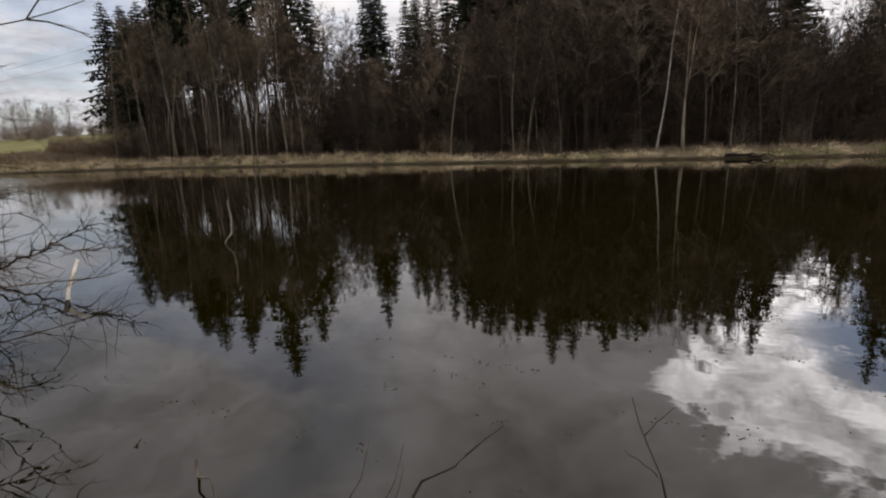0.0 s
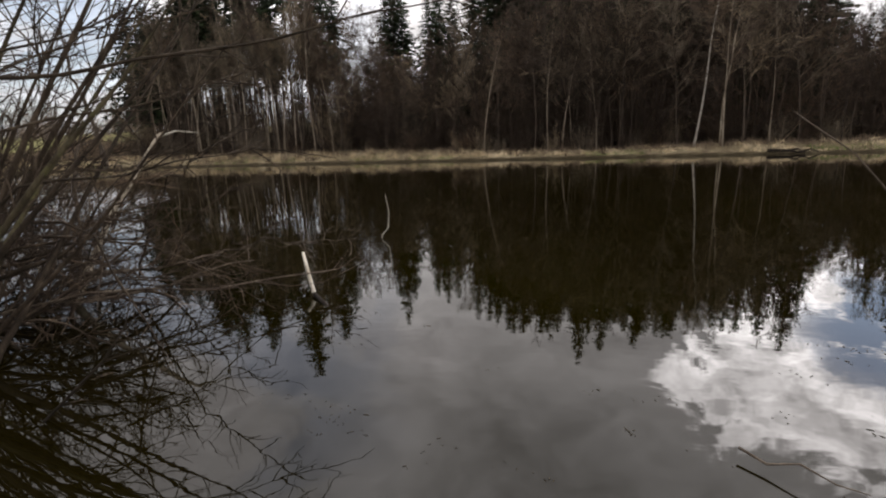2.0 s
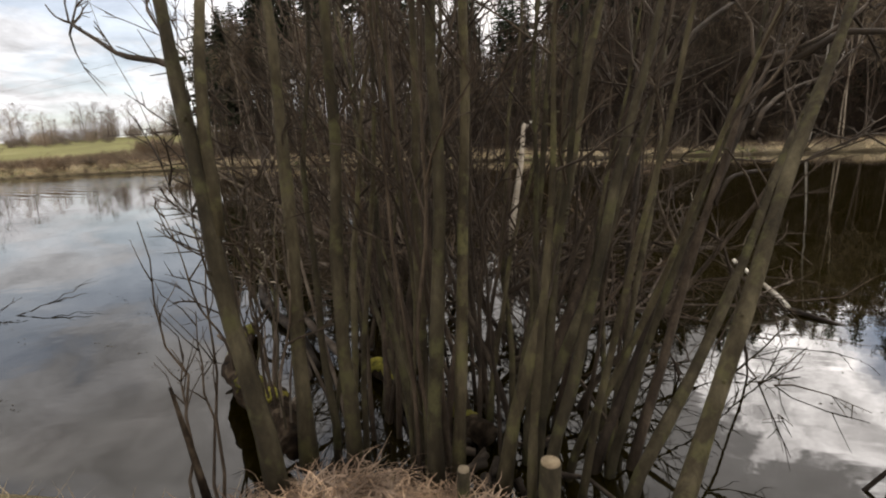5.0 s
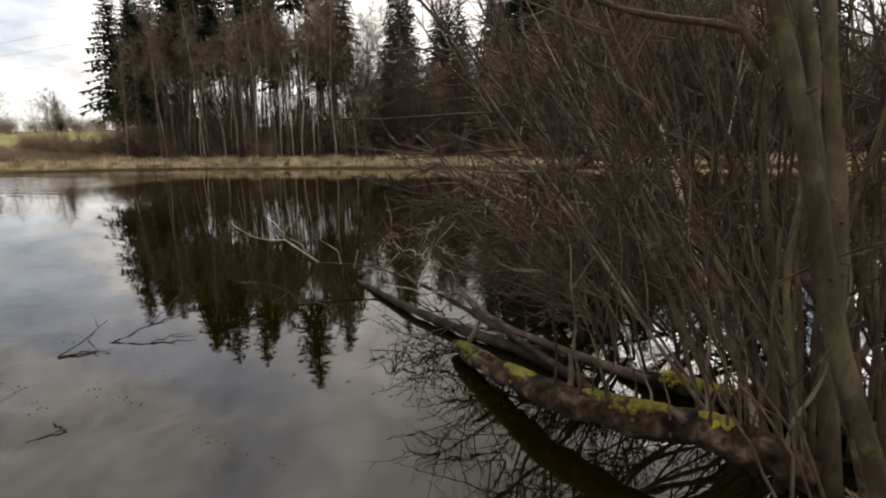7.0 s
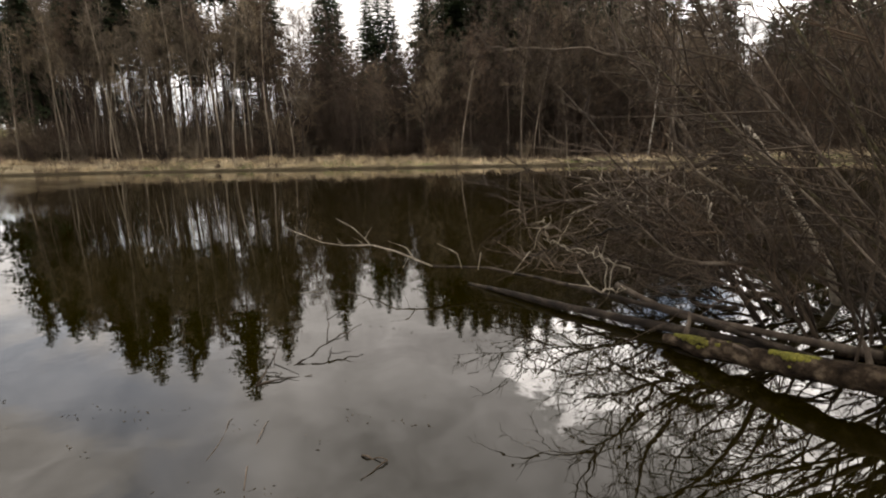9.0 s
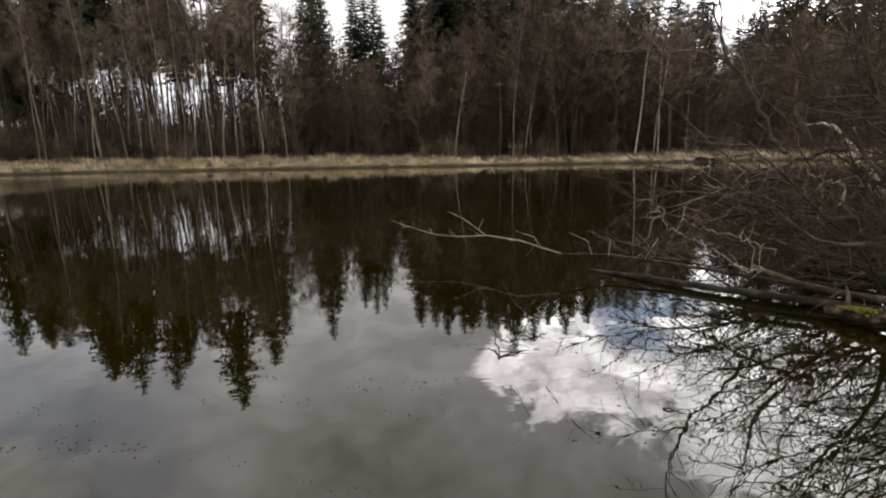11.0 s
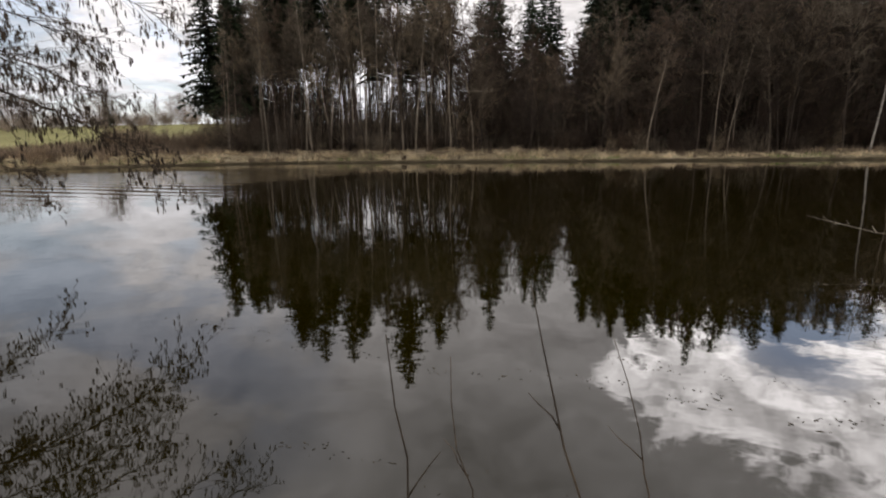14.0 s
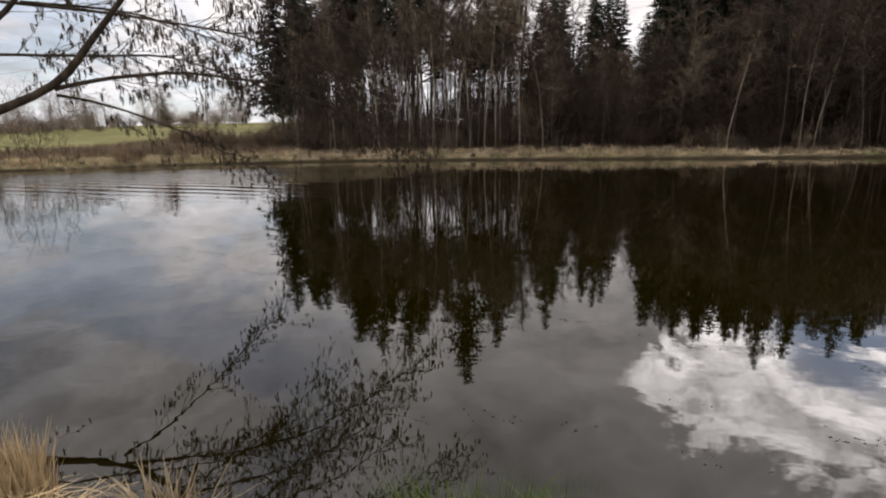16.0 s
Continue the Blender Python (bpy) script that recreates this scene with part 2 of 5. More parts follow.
M_CATKIN = organic("alder_catkins", (0.03, 0.022, 0.016), (0.06, 0.045, 0.03), (0.12, 0.085, 0.055), 6, 60, by="island", relief=0.4, depth=0.004)
M_WIRE = organic("cable_metal", (0.048, 0.048, 0.051), (0.066, 0.066, 0.069), (0.09, 0.09, 0.093), 0.2, 2, rough=0.5, relief=0.05)
M_DEBRIS = organic("floating_debris", (0.03, 0.025, 0.015), (0.07, 0.055, 0.03), (0.14, 0.11, 0.06), 2, 20, by="island", relief=0.1)

# ground: dry turf, leaf litter under the trees, green sward on the field and mud at the water's edge
M_GROUND, nt, b = material("turf_and_litter", 0.95, 0.15)
pos = nt.nodes.new("ShaderNodeNewGeometry").outputs["Position"]
straw = ramp(nt, tex(nt, 0.35, 6, 0.65, space="World"), ((0.3, (0.12, 0.092, 0.054)), (0.5, (0.22, 0.18, 0.11)), (0.7, (0.36, 0.305, 0.20))))
green = ramp(nt, tex(nt, 0.06, 6, 0.6, space="World"), ((0.35, (0.16, 0.15, 0.065)), (0.55, (0.21, 0.205, 0.085)), (0.7, (0.28, 0.255, 0.12))))
litter = ramp(nt, tex(nt, 1.6, 7, 0.7, space="World"), ((0.3, (0.05, 0.035, 0.022)), (0.5, (0.11, 0.078, 0.05)), (0.7, (0.2, 0.15, 0.10))))
vc = nt.nodes.new("ShaderNodeVertexColor")
vc.layer_name = "cover"
s3 = nt.nodes.new("ShaderNodeSeparateColor")
nt.links.new(vc.outputs[0], s3.inputs[0])
col = mixcol(nt, s3.outputs[0], straw, green)
col = mixcol(nt, s3.outputs[1], col, litter)
col = mixcol(nt, s3.outputs[2], col, (0.045, 0.035, 0.02))
g2 = tex(nt, 14, 6, 0.75, space="World")
col = mixcol(nt, 1.0, col, ramp(nt, g2, ((0.3, (0.55, 0.55, 0.55)), (0.7, (1.35, 1.35, 1.35)))), "MULTIPLY")
nt.links.new(col, b.inputs["Base Color"])
bump(nt, b, g2, 0.8, 0.05)

# water: a dark, silty body under a clear still surface
M_WATER, nt, b = material("pond_water", 0.008, 0.5)
b.inputs["IOR"].default_value = WATER_IOR = 1.62
silt = tex(nt, 0.12, 4, 0.6, space="World")
nt.links.new(ramp(nt, silt, ((0.35, (0.0046, 0.0034, 0.0001)), (0.65, (0.0074, 0.0057, 0.0002)))), b.inputs["Base Color"])
w1 = tex(nt, 0.8, 3, 0.5, (1, 1, 1), "World", 0.4)
w2 = tex(nt, 3.2, 2, 0.5, (1, 1.6, 1), "World")
wv = nt.nodes.new("ShaderNodeTexWave")
wv.wave_type, wv.bands_direction = "BANDS", "Y"
wv.inputs["Scale"].default_value, wv.inputs["Distortion"].default_value, wv.inputs["Detail"].default_value, wv.inputs["Detail Scale"].default_value = 0.28, 3.0, 2, 0.6
mp = nt.nodes.new("ShaderNodeMapping")
mp.inputs["Rotation"].default_value = (0, 0, radians(14))
nt.links.new(nt.nodes.new("ShaderNodeNewGeometry").outputs["Position"], mp.inputs["Vector"])
nt.links.new(mp.outputs[0], wv.inputs["Vector"])
# a breath of wind in the far corner of the pond
sx = nt.nodes.new("ShaderNodeSeparateXYZ")
nt.links.new(nt.nodes.new("ShaderNodeNewGeometry").outputs["Position"], sx.inputs[0])


def nmath(op, a, c=None, clamp=False):
    n = nt.nodes.new("ShaderNodeMath")
    n.operation, n.use_clamp = op, clamp
    for i, x in enumerate((a, c)):
        if x is None:
            continue
        if isinstance(x, (int, float)):
            n.inputs[i].default_value = x
        else:
            nt.links.new(x, n.inputs[i])
    return n.outputs[0]


breeze = nmath("MULTIPLY", nmath("SUBTRACT", nmath("MULTIPLY", sx.outputs[0], -0.10), 1.5), 1.0, True)
breeze = nmath("MULTIPLY", breeze, nmath("MULTIPLY", nmath("SUBTRACT", sx.outputs[1], 14), 0.09, True))
breeze = nmath("MULTIPLY", breeze, nmath("MULTIPLY", nmath("SUBTRACT", 39.0, sx.outputs[1]), 0.12, True))
height = nmath("ADD", nmath("MULTIPLY", w1, 0.7), nmath("MULTIPLY", w2, 0.17))
height = nmath("ADD", height, nmath("MULTIPLY", nmath("MULTIPLY", wv.outputs["Fac"], breeze), 7.0))
bump(nt, b, height, 1.0, 0.0042)


# ---- mesh helpers ----
class Geo:
    """Gathers tubes, blades and fronds into one mesh."""

    def __init__(self):
        self.v, self.f = [], []

    def tube(self, pts, radii, sides=5, cap=True):
        pts = [Vector(p) for p in pts]
        base = len(self.v)
        n = len(pts)
        for i, p in enumerate(pts):
            t = (pts[min(i + 1, n - 1)] - pts[max(i - 1, 0)])
            t = t.normalized() if t.length > 1e-9 else Vector((0, 0, 1))
            ref = Vector((1, 0, 0)) if abs(t.x) < 0.8 else Vector((0, 1, 0))
            u = t.cross(ref).normalized()
            w = t.cross(u)
            for k in range(sides):
                a = 2 * math.pi * k / sides
                self.v.append(p + (u * math.cos(a) + w * math.sin(a)) * radii[i])
        for i in range(n - 1):
            for k in range(sides):
                k2 = (k + 1) % sides
                self.f.append((base + i * sides + k, base + i * sides + k2, base + (i + 1) * sides + k2, base + (i + 1) * sides + k))
        if cap:
            self.f.append(tuple(base + k for k in range(sides))[::-1])
            self.f.append(tuple(base + (n - 1) * sides + k for k in range(sides)))

    def face(self, *pts):
        base = len(self.v)
        self.v.extend(Vector(p) for p in pts)
        self.f.append(tuple(range(base, base + len(pts))))

    def blade(self, p, lean, height, width, segs=3):
        """A bent ribbon of grass, tapering to its tip."""
        p, side = Vector(p), Vector((-lean.y, lean.x, 0))
        side = (side.normalized() if side.length > 1e-6 else Vector((1, 0, 0))) * width / 2
        base = len(self.v)
        for i in range(segs):
            s = i / segs
            c = p + Vector((0, 0, height * (s - 0.25 * s * s * lean.length))) + lean * height * s * s
            w = side * (1 - 0.6 * s)
            self.v += [c - w, c + w]
        self.v.append(p + Vector((0, 0, height * (1 - 0.25 * lean.length))) + lean * height)
        for i in range(segs - 1):
            a = base + 2 * i
            self.f.append((a, a + 1, a + 3, a + 2))
        a = base + 2 * (segs - 1)
        self.f.append((a, a + 1, a + 2))

    def mesh(self, name, mat, smooth=True):
        me = bpy.data.meshes.new(name)
        me.from_pydata([tuple(p) for p in self.v], [], self.f)
        me.materials.append(mat)
        if smooth:
            me.polygons.foreach_set("use_smooth", [True] * len(me.polygons))
        me.update()
        return me


def part(name, geo, mat, parent, label="", smooth=True):
    ob = new(name, geo.mesh(name, mat, smooth) if isinstance(geo, Geo) else geo)
    ob.parent = parent
    if label:
        tagged(ob, label)
    return ob


def thing(name, label, category, group="", kind="", at=(0, 0, 0)):
    ob = new(name)
    ob.empty_display_size = 0.2
    ob.location = at
    return tagged(ob, label, category, group, kind)


def wander(rng, start, step, n, jitter, pull=(0, 0, 0)):
    """A crooked line of n steps; pull bends each step."""
    p, d, pts = Vector(start), Vector(step), [Vector(start)]
    for _ in range(n):
        d = d + Vector(pull) * d.length + Vector((rng.gauss(0, 1), rng.gauss(0, 1), rng.gauss(0, 1))) * jitter * d.length
        p = p + d
        pts.append(p.copy())
    return pts


def along(pts, s):
    s = min(max(s, 0), 0.9999) * (len(pts) - 1)
    i = int(s)
    return pts[i].lerp(pts[i + 1], s - i), (pts[i + 1] - pts[i]).normalized()


def fork(rng, d, angle):
    """A direction turned off d by about angle radians."""
    r = Vector((rng.gauss(0, 1), rng.gauss(0, 1), rng.gauss(0, 1)))
    r = (r - d * r.dot(d)).normalized()
    return (d * math.cos(angle) + r * math.sin(angle)).normalized()


# ---- the ground and the pond ----
def far_shore(x):
    return np.interp(x, [-400, -80, -62, -48.6, -42.3, -37, -30, -24, 120, 400], [28, 28, 29.5, 34.0, 38.8, 41.2, 43.0, 43.6, 24.9, 24.9])


def near_shore(x):
    y = 1.5 + 0.12 * np.sin(x * 1.3) + 0.08 * np.sin(x * 3.1 + 1)
    y = y + 0.60 * np.exp(-(((x - 3.55) / 0.85) ** 2) ** 1.5)
    return y + 0.22 * np.exp(-((x + 11.4) / 0.7) ** 2) + 0.05 * np.exp(-((x - 10.6) / 0.7) ** 2)


def smooth01(t):
    t = np.clip(t, 0, 1)
    return t * t * (3 - 2 * t)


def ground_height(x, y):
    d = y - far_shore(x)
    n = near_shore(x) - y
    lumps = 0.05 * np.sin(x * 0.9 + y * 0.4) + 0.04 * np.sin(x * 2.3 - y * 1.1) + 0.03 * np.sin(x * 5.1 + 2)
    far = 0.22 * (1 - np.exp(-np.maximum(d, 0) / 0.12)) + (0.62 - 0.36 * smooth01((x + 4) / 14) + 0.22 * smooth01((x - 14) / 12)) * smooth01(d / 3.2) + 0.008 * np.clip(d, 0, 60)
    field = smooth01((-24 - x) / 14)
    far = far + field * (6.6 * smooth01((d - 4) / 130)) + lumps * smooth01(d / 1.0)
    near = 0.34 * (1 - np.exp(-np.maximum(n, 0) / 0.16)) + 0.06 * np.clip(n, 0, 6) + 0.6 * lumps * smooth01(n / 0.4)
    bed = -0.25 - 0.9 * smooth01(np.minimum(-d, -n) / 4.0)
    ends = np.maximum(smooth01((-66 - x) / 5), smooth01((x - 108) / 5))
    z = np.where(d > 0, far, np.where(n > 0, near, bed * smooth01(np.minimum(-d, -n) / 0.2)))
    return np.where((d <= 0) & (n <= 0), z * (1 - ends) + 0.8 * ends, z)


def gz(x, y):
    return float(ground_height(np.array([float(x)]), np.array([float(y)]))[0])


def bank_y(x):
    """The straight run of the far shore, along which the wood stands."""
    return 40.5 - 0.13 * x


gx = np.unique(np.round(np.concatenate([-np.geomspace(95, 2600, 16), np.arange(-95, -18, 0.8), np.arange(-18, 16, 0.16), np.arange(16, 120, 0.8), np.geomspace(120, 2600, 16)]), 3))
gy = np.unique(np.round(np.concatenate([-np.geomspace(6, 2600, 12), np.arange(-6, 0.6, 0.4), np.arange(0.6, 4, 0.09), np.arange(4, 22, 1.2), np.arange(22, 54, 0.25), np.arange(54, 230, 4.5), np.geomspace(235, 2800, 12)]), 3))
GX, GY = np.meshgrid(gx, gy)
GZ = ground_height(GX, GY)
me = bpy.data.meshes.new("ground")
nx, ny = len(gx), len(gy)
idx = np.arange(nx * ny).reshape(ny, nx)
quads = np.stack([idx[:-1, :-1], idx[:-1, 1:], idx[1:, 1:], idx[1:, :-1]], -1).reshape(-1, 4)
me.from_pydata(np.stack([GX.ravel(), GY.ravel(), GZ.ravel()], 1).tolist(), [], quads.tolist())
me.polygons.foreach_set("use_smooth", [True] * len(me.polygons))
me.materials.append(M_GROUND)
D = GY - far_shore(GX)
N = near_shore(GX) - GY
noise_f = 0.5 + 0.5 * np.sin(GX * 0.31 + np.sin(GY * 0.23) * 2) * np.sin(GY * 0.37 + np.sin(GX * 0.17) * 2)
greens = smooth01((-53 - GX) / 12) * smooth01((D - 1.5) / 6) + 0.3 * noise_f * smooth01((D - 0.4) / 1.0) * smooth01((-25 - GX) / 12) + 0.5 * noise_f * smooth01(N / 0.5)
litters = smooth01((D - 1.7) / 1.3) * smooth01((GX + 40) / 12) + 0.45 * smooth01((D - 5) / 3) * smooth01((30 - D) / 6) * smooth01((-28 - GX) / 8) + 1.0 * np.exp(-((GX - 3.8) / 1.3) ** 4) * smooth01((GY - 0.5) / 0.7) * (GY < 5)
mud = np.exp(-(np.maximum(D, 0) / 0.26) ** 4) * (GY > 20) + np.exp(-(np.maximum(N, 0) / 0.16) ** 2) * (GY < 10) + np.exp(-((GX - 4.55) / 0.55) ** 4) * smooth01((GY - 0.7) / 0.4) * (GY < 5)
ca = me.color_attributes.new("cover", "FLOAT_COLOR", "POINT")
ca.data.foreach_set("color", np.stack([np.clip(greens, 0, 1), np.clip(litters, 0, 1), np.clip(mud, 0, 1), np.ones_like(mud)], -1).ravel().astype(np.float32))
tagged(new("ground", me), "straw-coloured turf banks round the pond, litter under trees", "ground", kind="structure")

g = Geo()
for i in range(24):
    for j in range(8):
        x0, y0 = -82 + i * 9, 0.9 + j * 7.0
        base = len(g.v)
        g.v += [Vector((x0, y0, 0)), Vector((x0 + 9, y0, 0)), Vector((x0 + 9, y0 + 7, 0)), Vector((x0, y0 + 7, 0))]
        g.f.append((base, base + 1, base + 2, base + 3))
me = g.mesh("water", M_WATER)
bm = bmesh.new()
bm.from_mesh(me)
bmesh.ops.remove_doubles(bm, verts=bm.verts, dist=0.001)
bm.to_mesh(me)
bm.free()
tagged(new("water", me), "still dark pond water mirroring woods and clouds", "water", kind="structure")


# ---- trees of the far shore ----
def bare_tree(seed, height, spread, trunk_mat, twig_mat, label, first=0.35, limbs=18, lean=0.03, radius=0.10, twigs=11, kind="bare_tree", fan=(0.5, 1.15)):
    """A leafless broadleaf tree: a slender trunk, rising limbs, and sprays of fine twigs."""
    rng = random.Random(seed)
    tree = thing(kind, label, "tree", "bare trees of the far bank")
    pts = wander(rng, (0, 0, -0.2), (rng.gauss(0, lean) * height / 10, rng.gauss(0, lean) * height / 10, height / 10), 10, 0.035)
    rad = [radius * (1.25 if i == 0 else 1) * (1 - 0.88 * i / 10) + 0.008 for i in range(11)]
    g = Geo()
    g.tube(pts, rad, 6)
    part("trunk", g, trunk_mat, tree)
    gl, gt = Geo(), Geo()
    for i in range(limbs):
        s = first + (0.97 - first) * (i + rng.random()) / limbs
        p, d = along(pts, s)
        length = spread * (1.15 - s) * rng.uniform(0.7, 1.25) + 0.5
        dd = fork(rng, d, rng.uniform(*fan))
        limb = wander(rng, p, dd * length / 4, 4, 0.17, (0, 0, 0.06))
        r = 0.020 * (1.2 - s) + 0.008
        gl.tube(limb, [r, r * 0.8, r * 0.6, r * 0.45, 0.006], 4, False)
        for _ in range(twigs):
            q, e = along(limb, rng.uniform(0.2, 1.0))
            tl = length * rng.uniform(0.18, 0.42)
            ee = fork(rng, e, rng.uniform(0.5, 1.25))
            ee.z += 0.08
            tw = [q, q + ee * tl]
            gt.tube(tw, [0.015, 0.008], 3, False)
            for _ in range(4):
                q2, e2 = along(tw, rng.uniform(0.2, 1.0))
                e3 = fork(rng, e2, rng.uniform(0.4, 0.9))
                gt.tube([q2, q2 + e3 * tl * rng.uniform(0.4, 0.8)], [0.011, 0.005], 3, False)
    tagged(part("branchwork", gl, twig_mat, tree), kind="stuff")
    tagged(part("crown", gt, twig_mat, tree), kind="stuff")
    return tree


def spruce(seed, height, width, clear, label, density=1.0, ragged=0.2, girth=0.009):
    """A conifer: a straight trunk with whorls of drooping, fringed boughs; clear: the height of bare trunk."""
    rng = random.Random(seed)
    tree = thing("spruce", label, "tree", "spruces of the far bank")
    r0 = girth * height
    pts = wander(rng, (0, 0, -0.2), (0, 0, height / 8), 8, 0.008)
    g = Geo()
    g.tube(pts, [r0 * (1 - 0.93 * i / 8) for i in range(9)], 7)
    part("trunk", g, M_SPRUCE_BARK, tree)
    top = pts[-1].z
    g = Geo()
    z = clear
    while z < top - 0.15:
        s = (z - clear) / (top - clear)
        reach = width * (1 - s) ** 0.85 * (0.75 + 0.25 * min(1, s * 6)) + 0.18
        count = max(4, int((5.5 + 2.5 * (1 - s)) * density))
        a0 = rng.random() * 6.3
        p, _ = along(pts, (z + 0.2) / (top + 0.2))
        for k in range(count):
            a = a0 + 6.283 * k / count + rng.gauss(0, 0.25)
            length = reach * rng.uniform(1 - ragged * 2, 1 + ragged)
            out_d = Vector((math.cos(a), math.sin(a), 0))
            side = Vector((-out_d.y, out_d.x, 0))
            rise = 0.35 * s + rng.uniform(-0.12, 0.12)
            prev = p
            seg = 5 if length > 1.0 else 3
            for j in range(1, seg + 1):
                u = j / seg
                c = p + out_d * length * u + Vector((0, 0, length * (rise * u - 0.42 * u * u + 0.12 * u ** 4) + rng.gauss(0, 0.03)))
                w = length * 0.34 * (1.1 - u) + 0.12
                tip = (c - prev) * 0.9
                for sg in (-1, 1):
                    e = c + side * sg * w * rng.uniform(0.7, 1.3) + tip * rng.uniform(0.1, 0.8) + Vector((0, 0, -w * rng.uniform(0.15, 0.6)))
                    g.face(prev, c, e)
                if rng.random() < 0.75:
                    g.face(prev, c, (prev + c) / 2 + side * rng.gauss(0, 0.06) + Vector((0, 0, -rng.uniform(0.25, 0.55) * min(1, 0.3 + length * 0.3))))
                prev = c
            g.face(prev - side * 0.06, prev + side * 0.06, prev + out_d * 0.25 + Vector((0, 0, -0.05)))
        z += (0.30 + 0.22 * (1 - s)) * rng.uniform(0.8, 1.25) / min(1, density + 0.1)
    tagged(part("crown", g, M_NEEDLE, tree, smooth=False), kind="stuff")
    return tree


def bush(seed, height, spread, mat, label, stems=26, name="bare_bush"):
    rng = random.Random(seed)
    b_ = thing(name, label, "bush", "bushes of the far bank")
    g, gt = Geo(), Geo()
    for _ in range(stems):
        a, r = rng.random() * 6.283, spread * 0.35 * rng.random()
        p = Vector((math.cos(a) * r, math.sin(a) * r, -0.1))
        d = Vector((math.cos(a) * rng.uniform(0, 0.7), math.sin(a) * rng.uniform(0, 0.7), 1)).normalized()
        h = height * rng.uniform(0.5, 1.1)
        st = wander(rng, p, d * h / 4, 4, 0.12)
        g.tube(st, [0.022, 0.018, 0.013, 0.009, 0.005], 3, False)
        for _ in range(9):
            q, e = along(st, rng.uniform(0.2, 1))
            e2 = fork(rng, e, rng.uniform(0.4, 1.0))
            l = h * rng.uniform(0.15, 0.4)
            gt.tube([q, q + e2 * l], [0.013, 0.006], 3, False)
            for _ in range(2):
                e3 = fork(rng, e2, rng.uniform(0.4, 0.9))
                q3 = q + e2 * l * rng.uniform(0.3, 0.9)
                gt.tube([q3, q3 + e3 * l * 0.6], [0.010, 0.004], 3, False)
    tagged(part("stem_stool", g, mat, b_), kind="stuff")
    tagged(part("twig_spray", gt, mat, b_), kind="stuff")
    return b_


def settle(ob, x, y, turn=0.0, size=1.0, tilt=(0, 0)):
    ob.matrix_basis = pose(x, y, gz(x, y) - 0.05, tilt[0], tilt[1], turn) @ Matrix.Diagonal((size, size, size, 1))


def again(ob, x, y, turn, size, tilt=(0, 0)):
    c = copy_thing(ob, Matrix())
    settle(c, x, y, turn, size, tilt)
    return c


rng = random.Random(11)
TALL = "tall dark green spruce in the wood behind the pond"
POLE = "tall spruce with a long bare trunk at the wood's edge"
spruces = [spruce(101 + i, 20, w, c, TALL) for i, (w, c) in enumerate(((3.9, 1.2), (4.2, 2.0), (3.5, 0.8), (3.8, 1.5)))]
poles = [spruce(131 + i, 20, 2.7, c, POLE, 1.05, girth=0.0062) for i, c in enumerate((11.5, 13.0, 10.5))]
ranks = [spruce(151 + i, 20, 4.2, 0.8, "dark spruce deep in the wood", 0.95) for i in range(2)]
fulls = spruce(140, 18.5, 3.9, 4.8, "dark wide-boughed spruce on the corner of the wood", 1.3)
used = set()


def plant(kinds, x, off, height, base=20.0):
    """One tree of a kind, the first of which is used up before it is copied."""
    src = kinds[int(rng.random() * len(kinds))]
    y = bank_y(x) + off
    if src in used:
        return again(src, x, y, rng.random() * 360, height / base)
    used.add(src)
    settle(src, x, y, rng.random() * 360, height / base)
    return src


mid_trees = []
# the skyline: lone tops stand above the rest, with the sky let in between them
plant([fulls], -37.6, 8.8, 18.5, 18.5)
plant([fulls], -35.9, 10, 17.5, 18.5)
plant([fulls], -34.6, 8.5, 16.5, 18.5)
plant([fulls], -36.4, 12, 18, 18.5)
for x, off, h in ((-34.5, 11, 18.0), (-33, 13, 18.0), (-29.4, 10, 21.5), (-26.3, 10, 23.5), (-22.9, 10.5, 23.5), (-20.6, 13, 17), (-16.4, 9.5, 26.2), (-13.0, 11, 21.0), (-31, 15, 17.5)):
    plant(poles, x, off, h)
x = -34.5
while x < -11:
    plant(poles, x, rng.uniform(8, 17), rng.uniform(15.5, 18.5) if x < -30 else rng.uniform(17, 22) if x < -21 else rng.uniform(14, 17.5))
    x += rng.uniform(0.75, 1.25)
for x, off, h in ((-8.1, 20, 18.5), (-7.0, 20, 22.0), (-5.9, 21, 19), (-2.7, 20, 18), (-1.0, 20, 19.5), (-1.9, 22, 18.5), (-0.1, 21, 18.5), (0.7, 20, 16), (4.6, 19, 20.5), (7.5, 17, 22), (11, 18, 21.5), (14.8, 14, 23.5), (17.2, 13, 21), (3.6, 14, 18.5), (5.8, 15, 20), (9.2, 14, 20.5), (12.6, 15, 20.5), (15.9, 16, 21)):
    plant(spruces, x, off, h)
x = 6.0
while x < 19:
    plant(spruces, x, rng.uniform(14, 18), rng.uniform(17.9, 20.4))
    x += rng.uniform(0.8, 1.4)
x = 19.5
while x < 92:
    lower = math.exp(-((x - 38.5) / 3.6) ** 2)
    plant(spruces, x, rng.uniform(11, 17), (rng.uniform(18.2, 20.6) if x < 24.5 else rng.uniform(17.2, 19.6) if x < 34 else rng.uniform(16.2, 19.0) if x < 43.5 else rng.uniform(20, 23)) * (1 - 0.5 * lower))
    x += rng.uniform(0.75, 1.3) if x < 34 else rng.uniform(1.4, 2.4)
for x, off, h in ((-9.2, 6, 13.0), (-8.3, 7.5, 13.8), (-7.4, 6.5, 12.6), (-6.4, 8, 13.4), (-5.3, 7, 12.2)):
    mid_trees.append((x, off, h))
